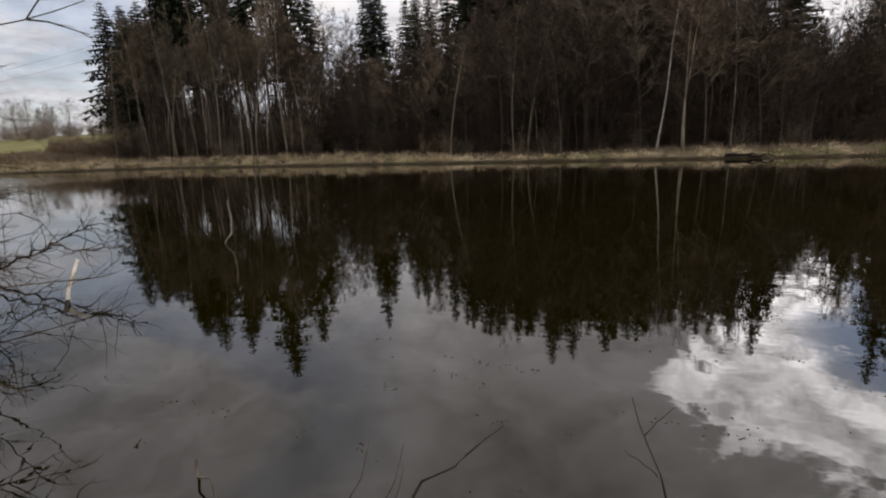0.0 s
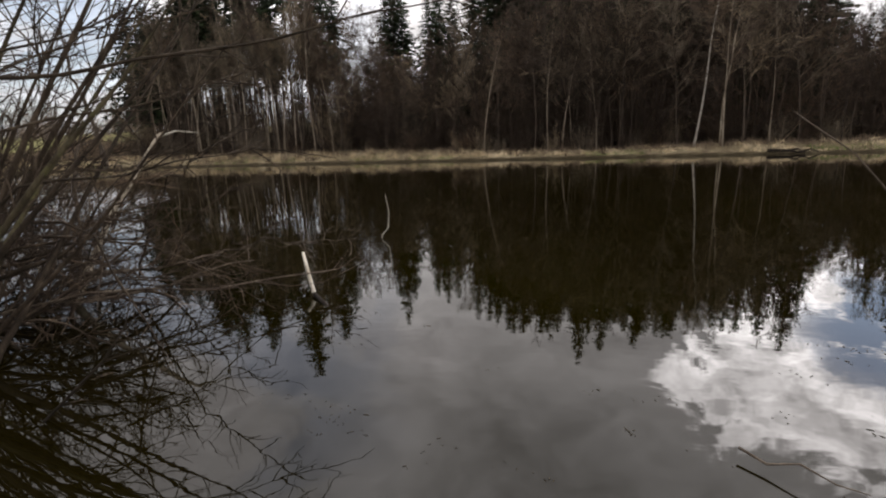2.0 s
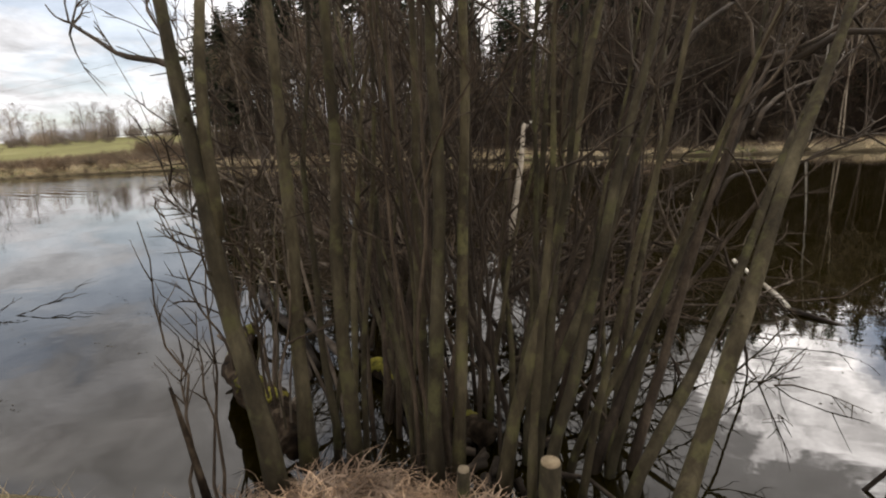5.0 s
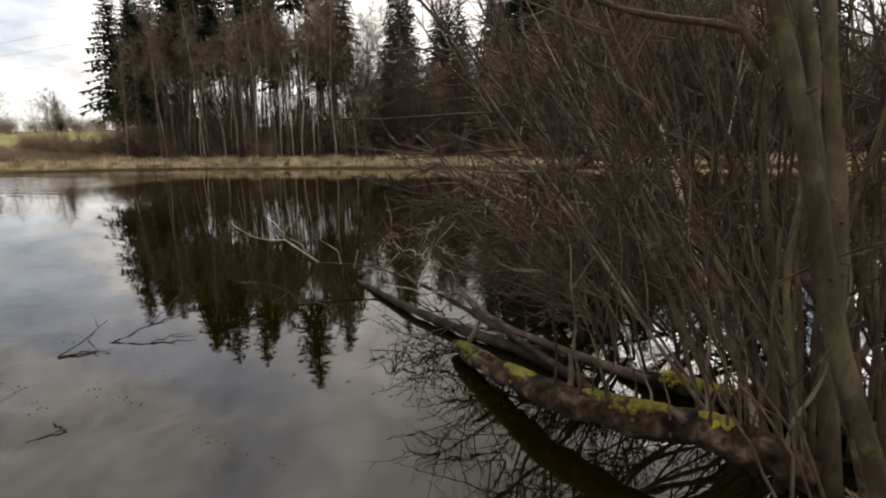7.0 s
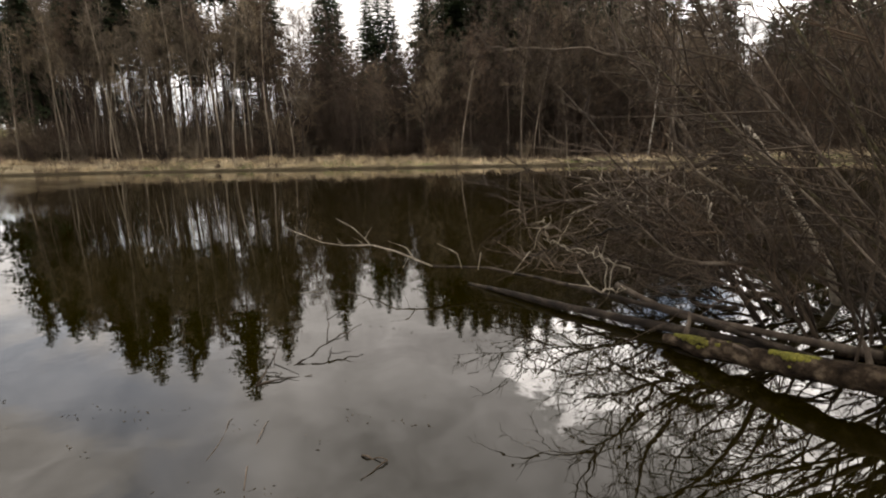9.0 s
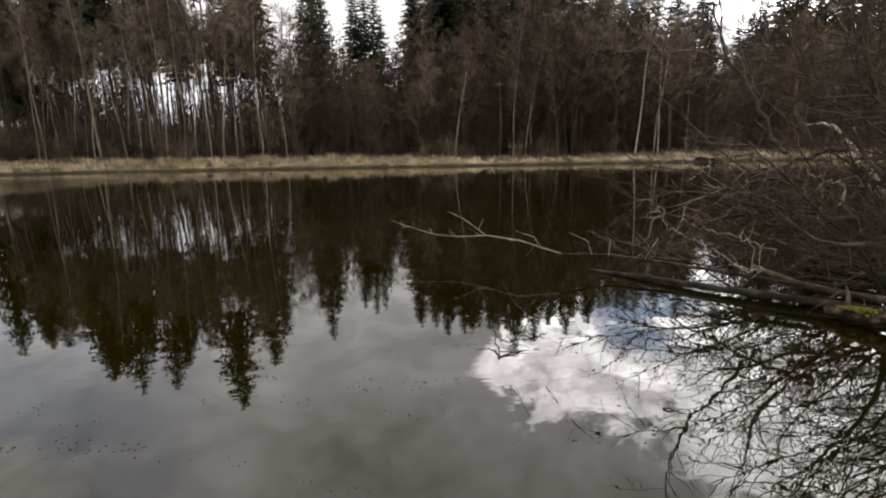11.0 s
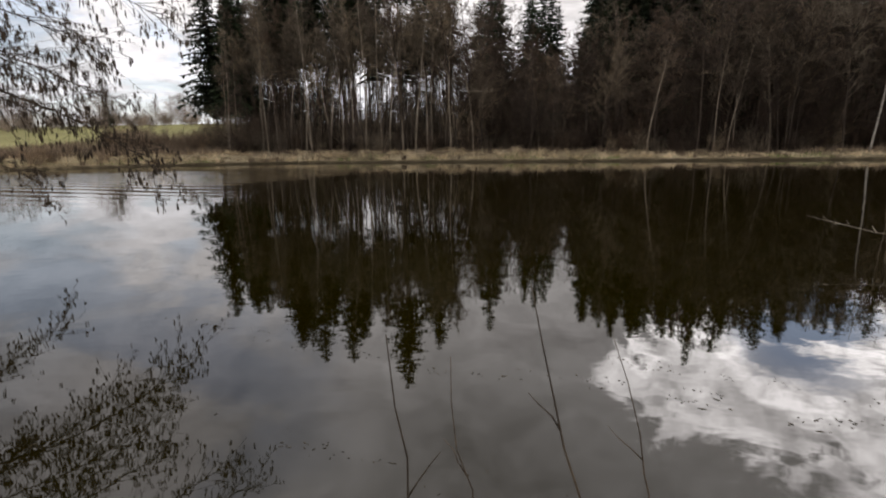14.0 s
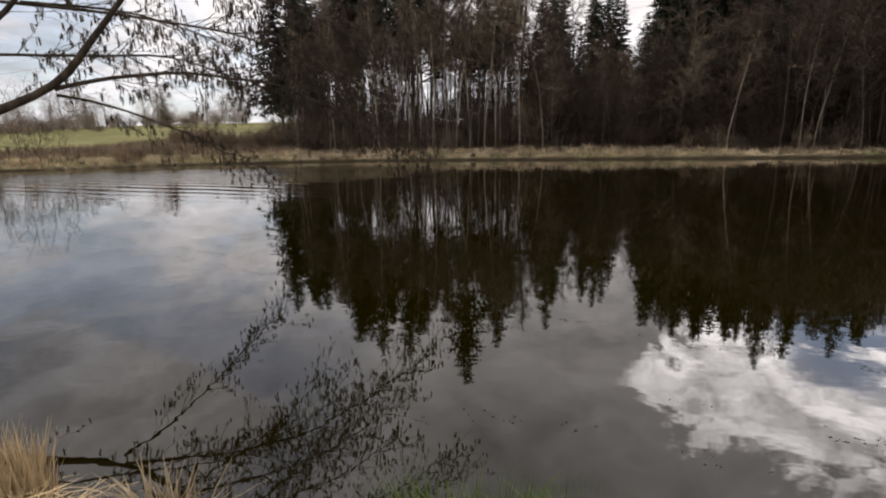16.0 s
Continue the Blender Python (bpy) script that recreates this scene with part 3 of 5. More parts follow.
# the ranks behind
for off, step in ((24, 2.3), (28, 2.6), (33, 3.0)):
    x = -9.0
    while x < 96:
        gap = x < 4
        plant(ranks, x, off + rng.uniform(-1.5, 1.5), rng.uniform(8.5, 10.5) if gap else (rng.uniform(21.1, 24.2) if 8 < x < 27 else rng.uniform(18.1, 20.6) if 27 <= x < 34 else rng.uniform(18, 21) if x > 46 else rng.uniform(14, 18)) * (1 - 0.48 * math.exp(-((x - 45) / 5.0) ** 2)))
        x += step * rng.uniform(0.75, 1.3)
# low young spruces that close the view between the trunks
x = -12.0
while x < 90:
    plant(ranks, x, rng.uniform(9, 19), rng.uniform(5, 9.5))
    x += rng.uniform(0.9, 1.7)

ALDER = "slender leafless alder with brown twigs on the bank"
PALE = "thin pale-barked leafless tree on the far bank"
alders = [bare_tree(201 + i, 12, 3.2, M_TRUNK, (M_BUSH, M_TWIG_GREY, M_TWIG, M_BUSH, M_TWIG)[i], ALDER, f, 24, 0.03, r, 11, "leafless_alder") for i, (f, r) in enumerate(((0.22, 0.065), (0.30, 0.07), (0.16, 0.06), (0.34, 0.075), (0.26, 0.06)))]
highs = [bare_tree(211 + i, 14, 3.0, M_TRUNK, M_TWIG if i == 1 else M_TWIG_GREY, "tall leafless alder with a high brown crown", f, 21, 0.02, r, 10, "tall_alder", (0.35, 0.85)) for i, (f, r) in enumerate(((0.56, 0.075), (0.62, 0.08), (0.52, 0.07)))]
lefts = [bare_tree(251 + i, 12, 2.6, M_TRUNK, M_TWIG_GREY, "slender leafless alder with grey-brown twigs on the bank", f, 15, 0.03, r, 9, "leafless_alder", (0.35, 0.8)) for i, (f, r) in enumerate(((0.60, 0.06), (0.66, 0.065), (0.56, 0.055)))]
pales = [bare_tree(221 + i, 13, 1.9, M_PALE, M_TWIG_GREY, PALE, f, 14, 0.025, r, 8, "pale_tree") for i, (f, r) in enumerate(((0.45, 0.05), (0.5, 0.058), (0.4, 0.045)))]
x = -34.6
while x < 80:
    left = x < -11
    lit_gap = -27 < x < -13
    for _ in range(2 if lit_gap else 3 if x < 40 else 2):
        off = rng.uniform(3.0, 10.5) if x > -31 else rng.uniform(8, 11)
        if left:
            plant(highs, x + rng.uniform(-0.5, 0.5), off, rng.uniform(12.5, 17.0), 14)
        else:
            plant(alders, x + rng.uniform(-0.5, 0.5), off, rng.uniform(8.0, 10.5) if -10 < x < 3.2 else rng.uniform(7.0, 9.5) if 29.5 < x < 36.5 else rng.uniform(9.5, 15.0), 12)
    if left and rng.random() < (0.9 if x < -28 else 0.75):
        plant(lefts, x, rng.uniform(4, 10), rng.uniform(11, 14), 12)
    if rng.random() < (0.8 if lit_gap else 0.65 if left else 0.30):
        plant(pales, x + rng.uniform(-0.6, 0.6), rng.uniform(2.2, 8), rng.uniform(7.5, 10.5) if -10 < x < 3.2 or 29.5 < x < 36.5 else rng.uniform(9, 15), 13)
    x += rng.uniform(0.95, 1.5) if x < 40 else rng.uniform(1.8, 2.8)
x = -33.5
while x < -10:
    plant(lefts, x, rng.uniform(7, 15), rng.uniform(9.0, 13.0), 12)
    if rng.random() < 0.6:
        plant(lefts, x, rng.uniform(2.8, 5.5) if x > -30 else rng.uniform(7, 9), rng.uniform(11, 14), 12)
    x += rng.uniform(0.7, 1.2)
# low-crowned alders that break up the light under the crowns
x = -33.0
while x < -10:
    plant(alders if rng.random() < 0.55 else lefts, x, rng.uniform(3.0, 13), rng.uniform(6.5, 10.5), 12)
    x += rng.uniform(0.9, 1.7)
for x, off, h in mid_trees:
    plant(alders, x, off, h, 12)
x = -27.0
while x < -14:
    plant(alders, x, rng.uniform(10, 16), rng.uniform(6.0, 9.0), 12)
    x += rng.uniform(0.9, 1.6)
# low dark spruces behind them, with an open slot left between
for x0, x1, lo, hi in ((-36.0, -25.0, 7.5, 11), (-24.5, -17.5, 4.2, 6.2), (-16.5, -11.5, 8.0, 11.5)):
    x = x0
    while x < x1:
        plant(ranks, x, rng.uniform(11, 19), rng.uniform(lo, hi))
        x += rng.uniform(0.8, 1.4)
# the leaning birch and its neighbour
birch = bare_tree(240, 17, 2.2, M_BIRCH, M_TWIG, "leaning white-stemmed birch at the edge of the far bank", 0.45, 14, 0.0, 0.075, 9, "birch")
settle(birch, 21.8, 40.5, 20, 1.0, (-2, 8))
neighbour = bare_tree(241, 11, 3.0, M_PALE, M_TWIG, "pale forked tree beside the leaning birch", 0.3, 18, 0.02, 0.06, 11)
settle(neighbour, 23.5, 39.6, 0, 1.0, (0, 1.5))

BUSH = "tangled brown leafless bush under the trees"
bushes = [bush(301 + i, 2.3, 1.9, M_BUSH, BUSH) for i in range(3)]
hedges = [bush(316 + i, 2.0, 1.8, M_WEED, "reddish-brown leafless thicket at the edge of the field", 30) for i in range(2)]
greys = [bush(311 + i, 2.0, 1.6, M_TWIG_GREY, "greyish leafless bush on the far bank") for i in range(2)]


def thicket(x, off, h):
    src = (bushes + greys)[int(rng.random() * 5)] if x > -35 else (hedges + greys[:1])[int(rng.random() * 3)]
    y = bank_y(x) + off
    if src in used:
        return again(src, x, y, rng.random() * 360, h / 2.2)
    used.add(src)
    settle(src, x, y, rng.random() * 360, h / 2.2)


x = -40.0
while x < 84:
    thicket(x, rng.uniform(3.0, 6.0), rng.uniform(1.4, 2.5))
    if x < 30:
        thicket(x + 0.5, rng.uniform(5.5, 10), rng.uniform(1.8, 3.0))
    x += rng.uniform(1.0, 1.7)
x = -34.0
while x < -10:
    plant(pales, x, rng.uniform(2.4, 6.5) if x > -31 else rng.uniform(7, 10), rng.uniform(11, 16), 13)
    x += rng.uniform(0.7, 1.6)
# tall saplings that half close the view under the crowns
saplings = [bush(331 + i, 6.0, 2.4, M_TWIG if i else M_TWIG_GREY, "tall thin brown saplings crowded under the trees", 24, "sapling_thicket") for i in range(3)]
x = -35.5
while x < -9:
    open_spot = math.sin(x * 1.1) + math.sin(x * 2.3 + 1) > 0.55 and x > -27
    if not open_spot:
        plant(saplings, x, rng.uniform(4.5, 13), rng.uniform(3.6, 5.6) if x < -27 else rng.uniform(3.4, 6.2), 6.0)
        if x < -27:
            plant(saplings, x - 0.4, rng.uniform(5, 10), rng.uniform(3, 5), 6.0)
    x += rng.uniform(0.6, 1.0)
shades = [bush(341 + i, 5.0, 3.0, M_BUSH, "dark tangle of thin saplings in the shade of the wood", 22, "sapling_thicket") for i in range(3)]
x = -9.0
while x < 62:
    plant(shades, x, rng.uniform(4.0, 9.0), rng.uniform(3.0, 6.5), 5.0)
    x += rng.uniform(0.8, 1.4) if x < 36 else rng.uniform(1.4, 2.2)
# undergrowth that shuts off the field behind the left end of the wood
x = -39.0
while x < -9:
    thicket(x, rng.uniform(10, 17), rng.uniform(2.3, 3.3) if -27 < x < -15 else rng.uniform(2.6, 4.0))
    x += rng.uniform(0.7, 1.2)
# the open corner: a brown hedge that runs out along the field
x = -36.0
while x > -58:
    thicket(x, 7.5 + (-36 - x) * 0.35 + rng.uniform(-1.5, 2.5), rng.uniform(1.7, 2.5))
    x -= rng.uniform(0.45, 0.8)
for x, off, h in ((-41, -5.0, 1.0), (-42.5, -5.2, 1.2), (-48, -10, 0.8)):
    thicket(x, off, h)

# thin saplings and a rounded bush on the open bank
slips = bush(351, 5.0, 1.3, M_TWIG, "thin leafless sapling clump on the open bank", 7, "sapling_clump")
settle(slips, -49.0, float(far_shore(-49.0)) + 0.6, 0, 0.95)
for x, off, h in ((-51.6, 0.5, 0.8), (-50.4, 0.9, 1.0), (-47.7, 0.6, 0.75), (-52.8, 0.8, 0.9)):
    again(slips, x, float(far_shore(x)) + off, rng.random() * 360, h)
again(hedges[0], -44.7, float(far_shore(-44.7)) + 1.0, 40, 0.85)
again(hedges[1], -43.9, float(far_shore(-43.9)) + 1.4, 140, 0.7)

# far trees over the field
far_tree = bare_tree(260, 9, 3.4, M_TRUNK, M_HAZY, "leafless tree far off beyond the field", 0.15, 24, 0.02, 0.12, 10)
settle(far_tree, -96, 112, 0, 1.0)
for i in range(60):
    a = radians(-31 - 38 * rng.random())
    r = rng.uniform(140, 200)
    again(far_tree, -6 + math.sin(a) * r, math.cos(a) * r, rng.random() * 360, rng.uniform(0.6, 1.25))
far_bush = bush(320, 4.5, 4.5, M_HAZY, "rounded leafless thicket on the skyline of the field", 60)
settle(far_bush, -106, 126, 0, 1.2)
for i in range(90):
    a = radians(-31 - 36 * rng.random())
    r = rng.uniform(130, 190)
    again(far_bush, -6 + math.sin(a) * r, math.cos(a) * r, rng.random() * 360, rng.uniform(0.4, 0.85))
again(spruces[0], -100, 118, 0, 0.47)

# a dark waterlogged root under the lip of the far bank
shore_root = thing("shore_root", "dark waterlogged root sticking out under the far bank", "root")
for p0, p1, p2, r in (((25.6, 37.35, 0.25), (26.6, 36.9, 0.22), (27.6, 36.6, 0.08), 0.11), ((26.5, 37.0, 0.2), (27.1, 36.7, 0.34), (27.5, 36.3, 0.12), 0.07), ((27.3, 36.75, 0.15), (27.9, 36.6, 0.3), (28.4, 36.5, 0.1), 0.06)):
    g = Geo()
    g.tube([p0, p1, p2], [r, r * 0.9, r * 0.5], 7)
    part("root", g, M_LIMB, shore_root)

# dry grass along the far water's edge
nr = np.random.RandomState(5)


def sward(name, xs, ys, heights, width, mat, label, lean=0.35):
    """Many single blades, as one mesh."""
    n = len(xs)
    zs = ground_height(xs, ys) - 0.02
    a = nr.rand(n) * 6.283
    sx_, sy_ = np.cos(a) * width / 2, np.sin(a) * width / 2
    lx, ly = nr.randn(n) * lean * heights, nr.randn(n) * lean * heights
    v = np.empty((n, 3, 3))
    v[:, 0] = np.stack([xs - sx_, ys - sy_, zs], 1)
    v[:, 1] = np.stack([xs + sx_, ys + sy_, zs], 1)
    v[:, 2] = np.stack([xs + lx, ys + ly, zs + heights], 1)
    me = bpy.data.meshes.new(name)
    me.from_pydata(v.reshape(-1, 3).tolist(), [], np.arange(3 * n).reshape(-1, 3).tolist())
    me.materials.append(mat)
    return tagged(new(name, me), label, "grass", kind="stuff")


n = 34000
xs = nr.uniform(-62, 80, n)
ys = far_shore(xs) + 0.16 + 3.4 * nr.rand(n) ** 1.2
tall = (1 - 0.45 * smooth01((xs - 4) / 12)) * np.where(nr.rand(n) < 0.12, 1.7, 1.0) * (0.6 + 0.8 * (np.sin(xs * 1.7) * np.sin(xs * 0.43 + 1) > 0.2))
sward("bank_grass", xs, ys, nr.uniform(0.07, 0.28, n) * tall * (0.7 + 0.5 * (np.sin(xs * 3.1 + np.sin(xs * 0.7) * 3) > 0.4)), 0.035, M_STRAW_PALE, "pale dry grass fringing the far bank")
# ragged tussocks and broken reeds that stand above the fringe
nc = 620
cx = nr.uniform(-60, 78, nc)
cy = far_shore(cx) + 0.22 + 2.6 * nr.rand(nc) ** 1.4
ch = nr.uniform(0.22, 0.62, nc) * (0.6 + 0.7 * nr.rand(nc)) * (1 - 0.5 * smooth01((cx - 4) / 12))
per = 26
xs = np.repeat(cx, per) + nr.randn(nc * per) * np.repeat(nr.uniform(0.08, 0.3, nc), per)
ys = np.repeat(cy, per) + nr.randn(nc * per) * 0.10
ys = np.maximum(ys, far_shore(xs) + 0.12)
hs = np.repeat(ch, per) * nr.uniform(0.4, 1.1, nc * per)
pick = np.repeat(nr.rand(nc), per)
sward("bank_tussocks", xs[pick < 0.68], ys[pick < 0.68], hs[pick < 0.68], 0.05, M_STRAW_PALE, "ragged pale tussocks of dead grass along the far bank", 0.5)
sward("bank_weeds", xs[pick >= 0.68], ys[pick >= 0.68], hs[pick >= 0.68] * 1.15, 0.045, M_WEED, "brown dead weeds among the bank grass", 0.45)
n = 9000
xs = nr.uniform(-30, 80, n)
ys = far_shore(xs) + 1.8 + 2.6 * nr.rand(n)
sward("wood_edge_weeds", xs, ys, nr.uniform(0.12, 0.55, n), 0.04, M_WEED, "brown weeds and brambles along the foot of the wood", 0.4)
n = 7000
xs = nr.uniform(-95, -32, n)
ys = far_shore(xs) + 0.3 + 16 * nr.rand(n) ** 1.2
sward("field_grass", xs, ys, nr.uniform(0.1, 0.45, n), 0.05, M_STRAW, "brown dead weeds and grass at the field's edge")

n = 9000
xs = nr.uniform(-50, 48, n)
xs = xs[np.sin(xs * 0.9) + np.sin(xs * 0.37 + 2) > 0.3]
ys = far_shore(xs) + 0.2 + 1.6 * nr.rand(len(xs)) ** 1.5
sward("bank_greenery", xs, ys, nr.uniform(0.08, 0.24, len(xs)), 0.035, M_GREEN, "fresh green blades among the dry bank grass")
n = 20000
xs = -33 - 31 * nr.rand(n) ** 0.9
ys = far_shore(xs) + 3.0 + 38 * nr.rand(n) ** 1.3
sward("brown_weeds", xs, ys, nr.uniform(0.25, 0.95, n), 0.05, M_WEED, "reddish-brown dead weeds behind the bank", 0.25)


# ---- the willow stool on the near bank ----
def shoot(rng, base, aim, total, r0, mat, parent, name="stem", sides=8, twig_mat=None, twigs=6, twig_len=0.7, bend=0.05, sway=None):
    """A woody shoot from base through aim and on to its full length, with its own side twigs as a sub-part."""
    base, aim = Vector(base), Vector(aim)
    d = aim - base
    steps = 16
    pts = []
    sway = rng.uniform(0.02, 0.05) if sway is None else sway
    ph, ph2 = rng.random() * 6.3, rng.random() * 6.3
    side = Vector((-d.y, d.x, 0)).normalized() if Vector((d.x, d.y)).length > 1e-3 else Vector((1, 0, 0))
    for i in range(steps + 1):
        s = i / steps * total / d.length
        p = base + d * s + Vector((0, 0, bend * d.length * (s * s - s)))
        p += side * sway * (math.sin(ph + s * 4.5) - math.sin(ph) + 0.35 * math.sin(ph2 + s * 13)) * min(1, s * 4) + d.cross(side).normalized() * 0.02 * math.sin(ph2 + s * 7) * min(1, s * 4)
        pts.append(p)
    pts[0].z -= 0.12
    rad = [r0 * ((1.22 if i == 0 else 1.0) - 0.80 * i / steps) * (1 + 0.07 * math.sin(i * 2.3 + ph)) for i in range(steps + 1)]
    g = Geo()
    g.tube(pts, rad, sides)
    for _ in range(5):  # old leaf scars and knots
        p, dd = along(pts, rng.uniform(0.1, 0.7))
        k = fork(rng, dd, 1.35)
        g.tube([p, p + k * (r0 * 1.25)], [r0 * 0.35, r0 * 0.16], 5)
    ob = part(name, g, mat, parent)
    if twigs:
        gt = Geo()
        for _ in range(twigs):
            q, e = along(pts, rng.uniform(0.35, 1.0))
            e2 = fork(rng, e, rng.uniform(0.4, 1.0))
            l = twig_len * rng.uniform(0.4, 1.2)
            tw = wander(rng, q, e2 * l / 3, 3, 0.16)
            gt.tube(tw, [0.008, 0.0065, 0.005, 0.003], 4, False)
            for _ in range(3):
                q2, e3 = along(tw, rng.uniform(0.3, 1))
                gt.tube([q2, q2 + fork(rng, e3, rng.uniform(0.4, 0.9)) * l * rng.uniform(0.2, 0.5)], [0.0045, 0.002], 3, False)
        tagged(part("side_twig", gt, twig_mat or M_STEM_DARK, ob), kind="stuff")
    return ob, pts


rng = random.Random(77)
stool = thing("willow_stool", "many-stemmed willow coppice with olive bark leaning over the water", "tree")
MAIN = (
    ((3.06, 1.63, 0.30), (2.55, 1.97, 2.39), 4.6, 0.060), ((3.05, 1.93, 0.32), (2.92, 2.20, 2.43), 4.4, 0.052),
    ((3.31, 1.96, 0.32), (3.31, 2.06, 1.95), 4.4, 0.048), ((3.78, 1.90, 0.32), (3.80, 2.05, 2.08), 4.4, 0.046),
    ((3.87, 1.98, 0.30), (3.93, 2.15, 2.10), 4.3, 0.040), ((3.72, 2.02, 0.30), (3.66, 2.30, 2.10), 4.4, 0.036),
    ((4.62, 1.32, 0.12), (5.55, 2.48, 2.16), 4.8, 0.048), ((4.68, 2.08, 0.00), (5.60, 3.10, 1.55), 4.2, 0.042),
    ((4.10, 2.02, 0.26), (4.55, 2.75, 2.40), 4.5, 0.042), ((4.30, 1.90, 0.28), (4.75, 2.40, 2.20), 4.3, 0.036),
)
for b0, a0, total, r0 in MAIN:
    st, pts = shoot(rng, b0, a0, total, r0 * 0.88, M_STEM, stool, twigs=6, sway=0.014)
# the forked second leader of the largest stem
shoot(rng, (2.755, 1.833, 1.64), (2.66, 2.06, 2.66), 2.9, 0.034, M_STEM, stool, "fork", twigs=6, sway=0.01)
for i in range(26):
    a = rng.random() * 6.283
    rr = math.sqrt(rng.random())
    bx, by = 3.98 + 0.68 * rr * math.cos(a), 2.50 + 0.62 * rr * math.sin(a)
    z0 = max(gz(bx, by), 0.02) - 0.03
    ox, oy = (bx - 3.98) * 0.55 + rng.gauss(0.05, 0.16), (by - 2.1) * 0.75 + rng.gauss(0.15, 0.2)
    r0 = rng.choice((0.014, 0.017, 0.02, 0.024, 0.03))
    shoot(rng, (bx, by, z0), (bx + ox, by + oy, z0 + 2.2), rng.uniform(2.8, 4.6), r0, M_STEM if r0 > 0.021 else M_STEM_DARK, stool, sides=6, twigs=7)
# long stems that lean out over the pond
for i in range(11):
    bx, by = rng.uniform(3.9, 4.8), rng.uniform(2.1, 3.0)
    shoot(rng, (bx, by, max(gz(bx, by), 0.0) - 0.02), (bx + rng.uniform(0.2, 1.4), by + rng.uniform(1.0, 2.2), rng.uniform(2.3, 3.0)), rng.uniform(4.2, 5.6), rng.choice((0.02, 0.026, 0.032, 0.04)), rng.choice((M_STEM, M_STEM_DARK)), stool, sides=7, twigs=7, twig_len=0.9)
for i in range(12):
    bx, by = rng.uniform(3.2, 4.1), rng.uniform(2.4, 3.1)
    shoot(rng, (bx, by, max(gz(bx, by), 0.0) - 0.02), (bx + rng.uniform(-0.9, 0.3), by + rng.uniform(1.0, 2.2), rng.uniform(2.2, 3.0)), rng.uniform(3.8, 5.2), rng.choice((0.018, 0.024, 0.03)), M_STEM_DARK, stool, sides=7, twigs=9, twig_len=0.9)
for i in range(9):
    bx, by = rng.uniform(2.95, 3.65), rng.uniform(1.9, 2.9)
    shoot(rng, (bx, by, max(gz(bx, by), 0.0) - 0.02), (bx + rng.uniform(-0.15, 0.25), by + rng.uniform(0.1, 0.7), 2.5), rng.uniform(3.4, 4.4), rng.choice((0.016, 0.02, 0.026, 0.032)), M_STEM, stool, sides=7, twigs=8)
# crooked shoots that lean out over the fallen log
for i in range(11):
    bx, by = rng.uniform(2.75, 3.7), rng.uniform(2.4, 3.3)
    shoot(rng, (bx, by, max(gz(bx, by), 0.0) - 0.02), (bx + rng.uniform(-1.9, -0.5), by + rng.uniform(0.9, 2.6), rng.uniform(2.1, 3.0)), rng.uniform(3.6, 5.4), rng.choice((0.012, 0.016, 0.02, 0.026)), rng.choice((M_DEAD, M_STEM_DARK, M_STEM)), stool, sides=6, twigs=17, twig_len=0.95, twig_mat=rng.choice((M_STEM_DARK, M_BUSH, M_STEM_DARK)))
# low shoots that lean far out over the water
for i in range(8):
    bx, by = rng.uniform(3.7, 4.8), rng.uniform(2.6, 3.3)
    a = radians(rng.uniform(20, 150))
    out_l = rng.uniform(1.0, 2.1)
    shoot(rng, (bx, by, 0.02), (bx + math.cos(a) * out_l, by + math.sin(a) * out_l, rng.uniform(0.9, 2.0)), rng.uniform(2.4, 3.8), rng.choice((0.014, 0.018, 0.026)), M_STEM_DARK, stool, sides=6, twigs=9, bend=0.12)
# the long thin bough that reaches out sideways
shoot(rng, (5.50, 2.75, 2.36), (7.1, 3.22, 2.52), 3.9, 0.017, M_STEM_DARK, stool, "bough", 6, twigs=5, twig_len=0.5)
shoot(rng, (2.56, 2.0, 2.3), (1.75, 2.3, 2.6), 1.6, 0.02, M_STEM_DARK, stool, "bough", 6, twigs=5, twig_len=0.5)
for p0, p1, total in (((5.2, 2.6, 2.2), (6.1, 3.2, 2.6), 2.2), ((5.4, 2.9, 2.0), (6.2, 3.9, 2.3), 2.0), ((5.1, 2.4, 2.6), (6.0, 2.9, 3.1), 2.0), ((5.3, 3.1, 1.6), (6.1, 3.8, 1.7), 2.0), ((5.0, 2.9, 2.4), (5.9, 3.9, 3.0), 2.3)):
    shoot(rng, p0, p1, total, 0.014, M_STEM_DARK, stool, "bough", 6, twigs=8, twig_len=0.7)
# root plate: knuckled, crooked roots that run down into the mud
for i in range(26):
    g = Geo()
    a = rng.random() * 6.283
    p = Vector((4.0 + 0.5 * math.cos(a) * rng.random(), 2.35 + 0.4 * math.sin(a) * rng.random(), 0.14))
    ln = wander(rng, p, Vector((math.cos(a) * 0.13, math.sin(a) * 0.12, -0.07)), 5, 0.35)
    r = rng.uniform(0.008, 0.026)
    g.tube(ln, [r * k * rng.uniform(0.85, 1.15) for k in (1.1, 1.0, 0.85, 0.7, 0.5, 0.3)], 7)
    part("root", g, M_LIMB, stool)


def cut_stump(x, y, top, r, name="cut_stump"):
    s = thing(name, "short sawn willow stump with a pale cut face", "stump")
    g = Geo()
    z0 = gz(x, y) - 0.08
    g.tube([(x, y, z0), (x, y, (z0 + top) / 2), (x + 0.004, y, top - 0.008)], [r * 1.25, r * 1.02, r], 12)
    part("bark", g, M_STEM, s)
    g = Geo()
    g.tube([(x + 0.004, y, top - 0.02), (x + 0.004, y, top)], [r * 0.93, r * 0.9], 12)
    part("cut_face", g, M_CUT, s, "pale sawn face")
    return s


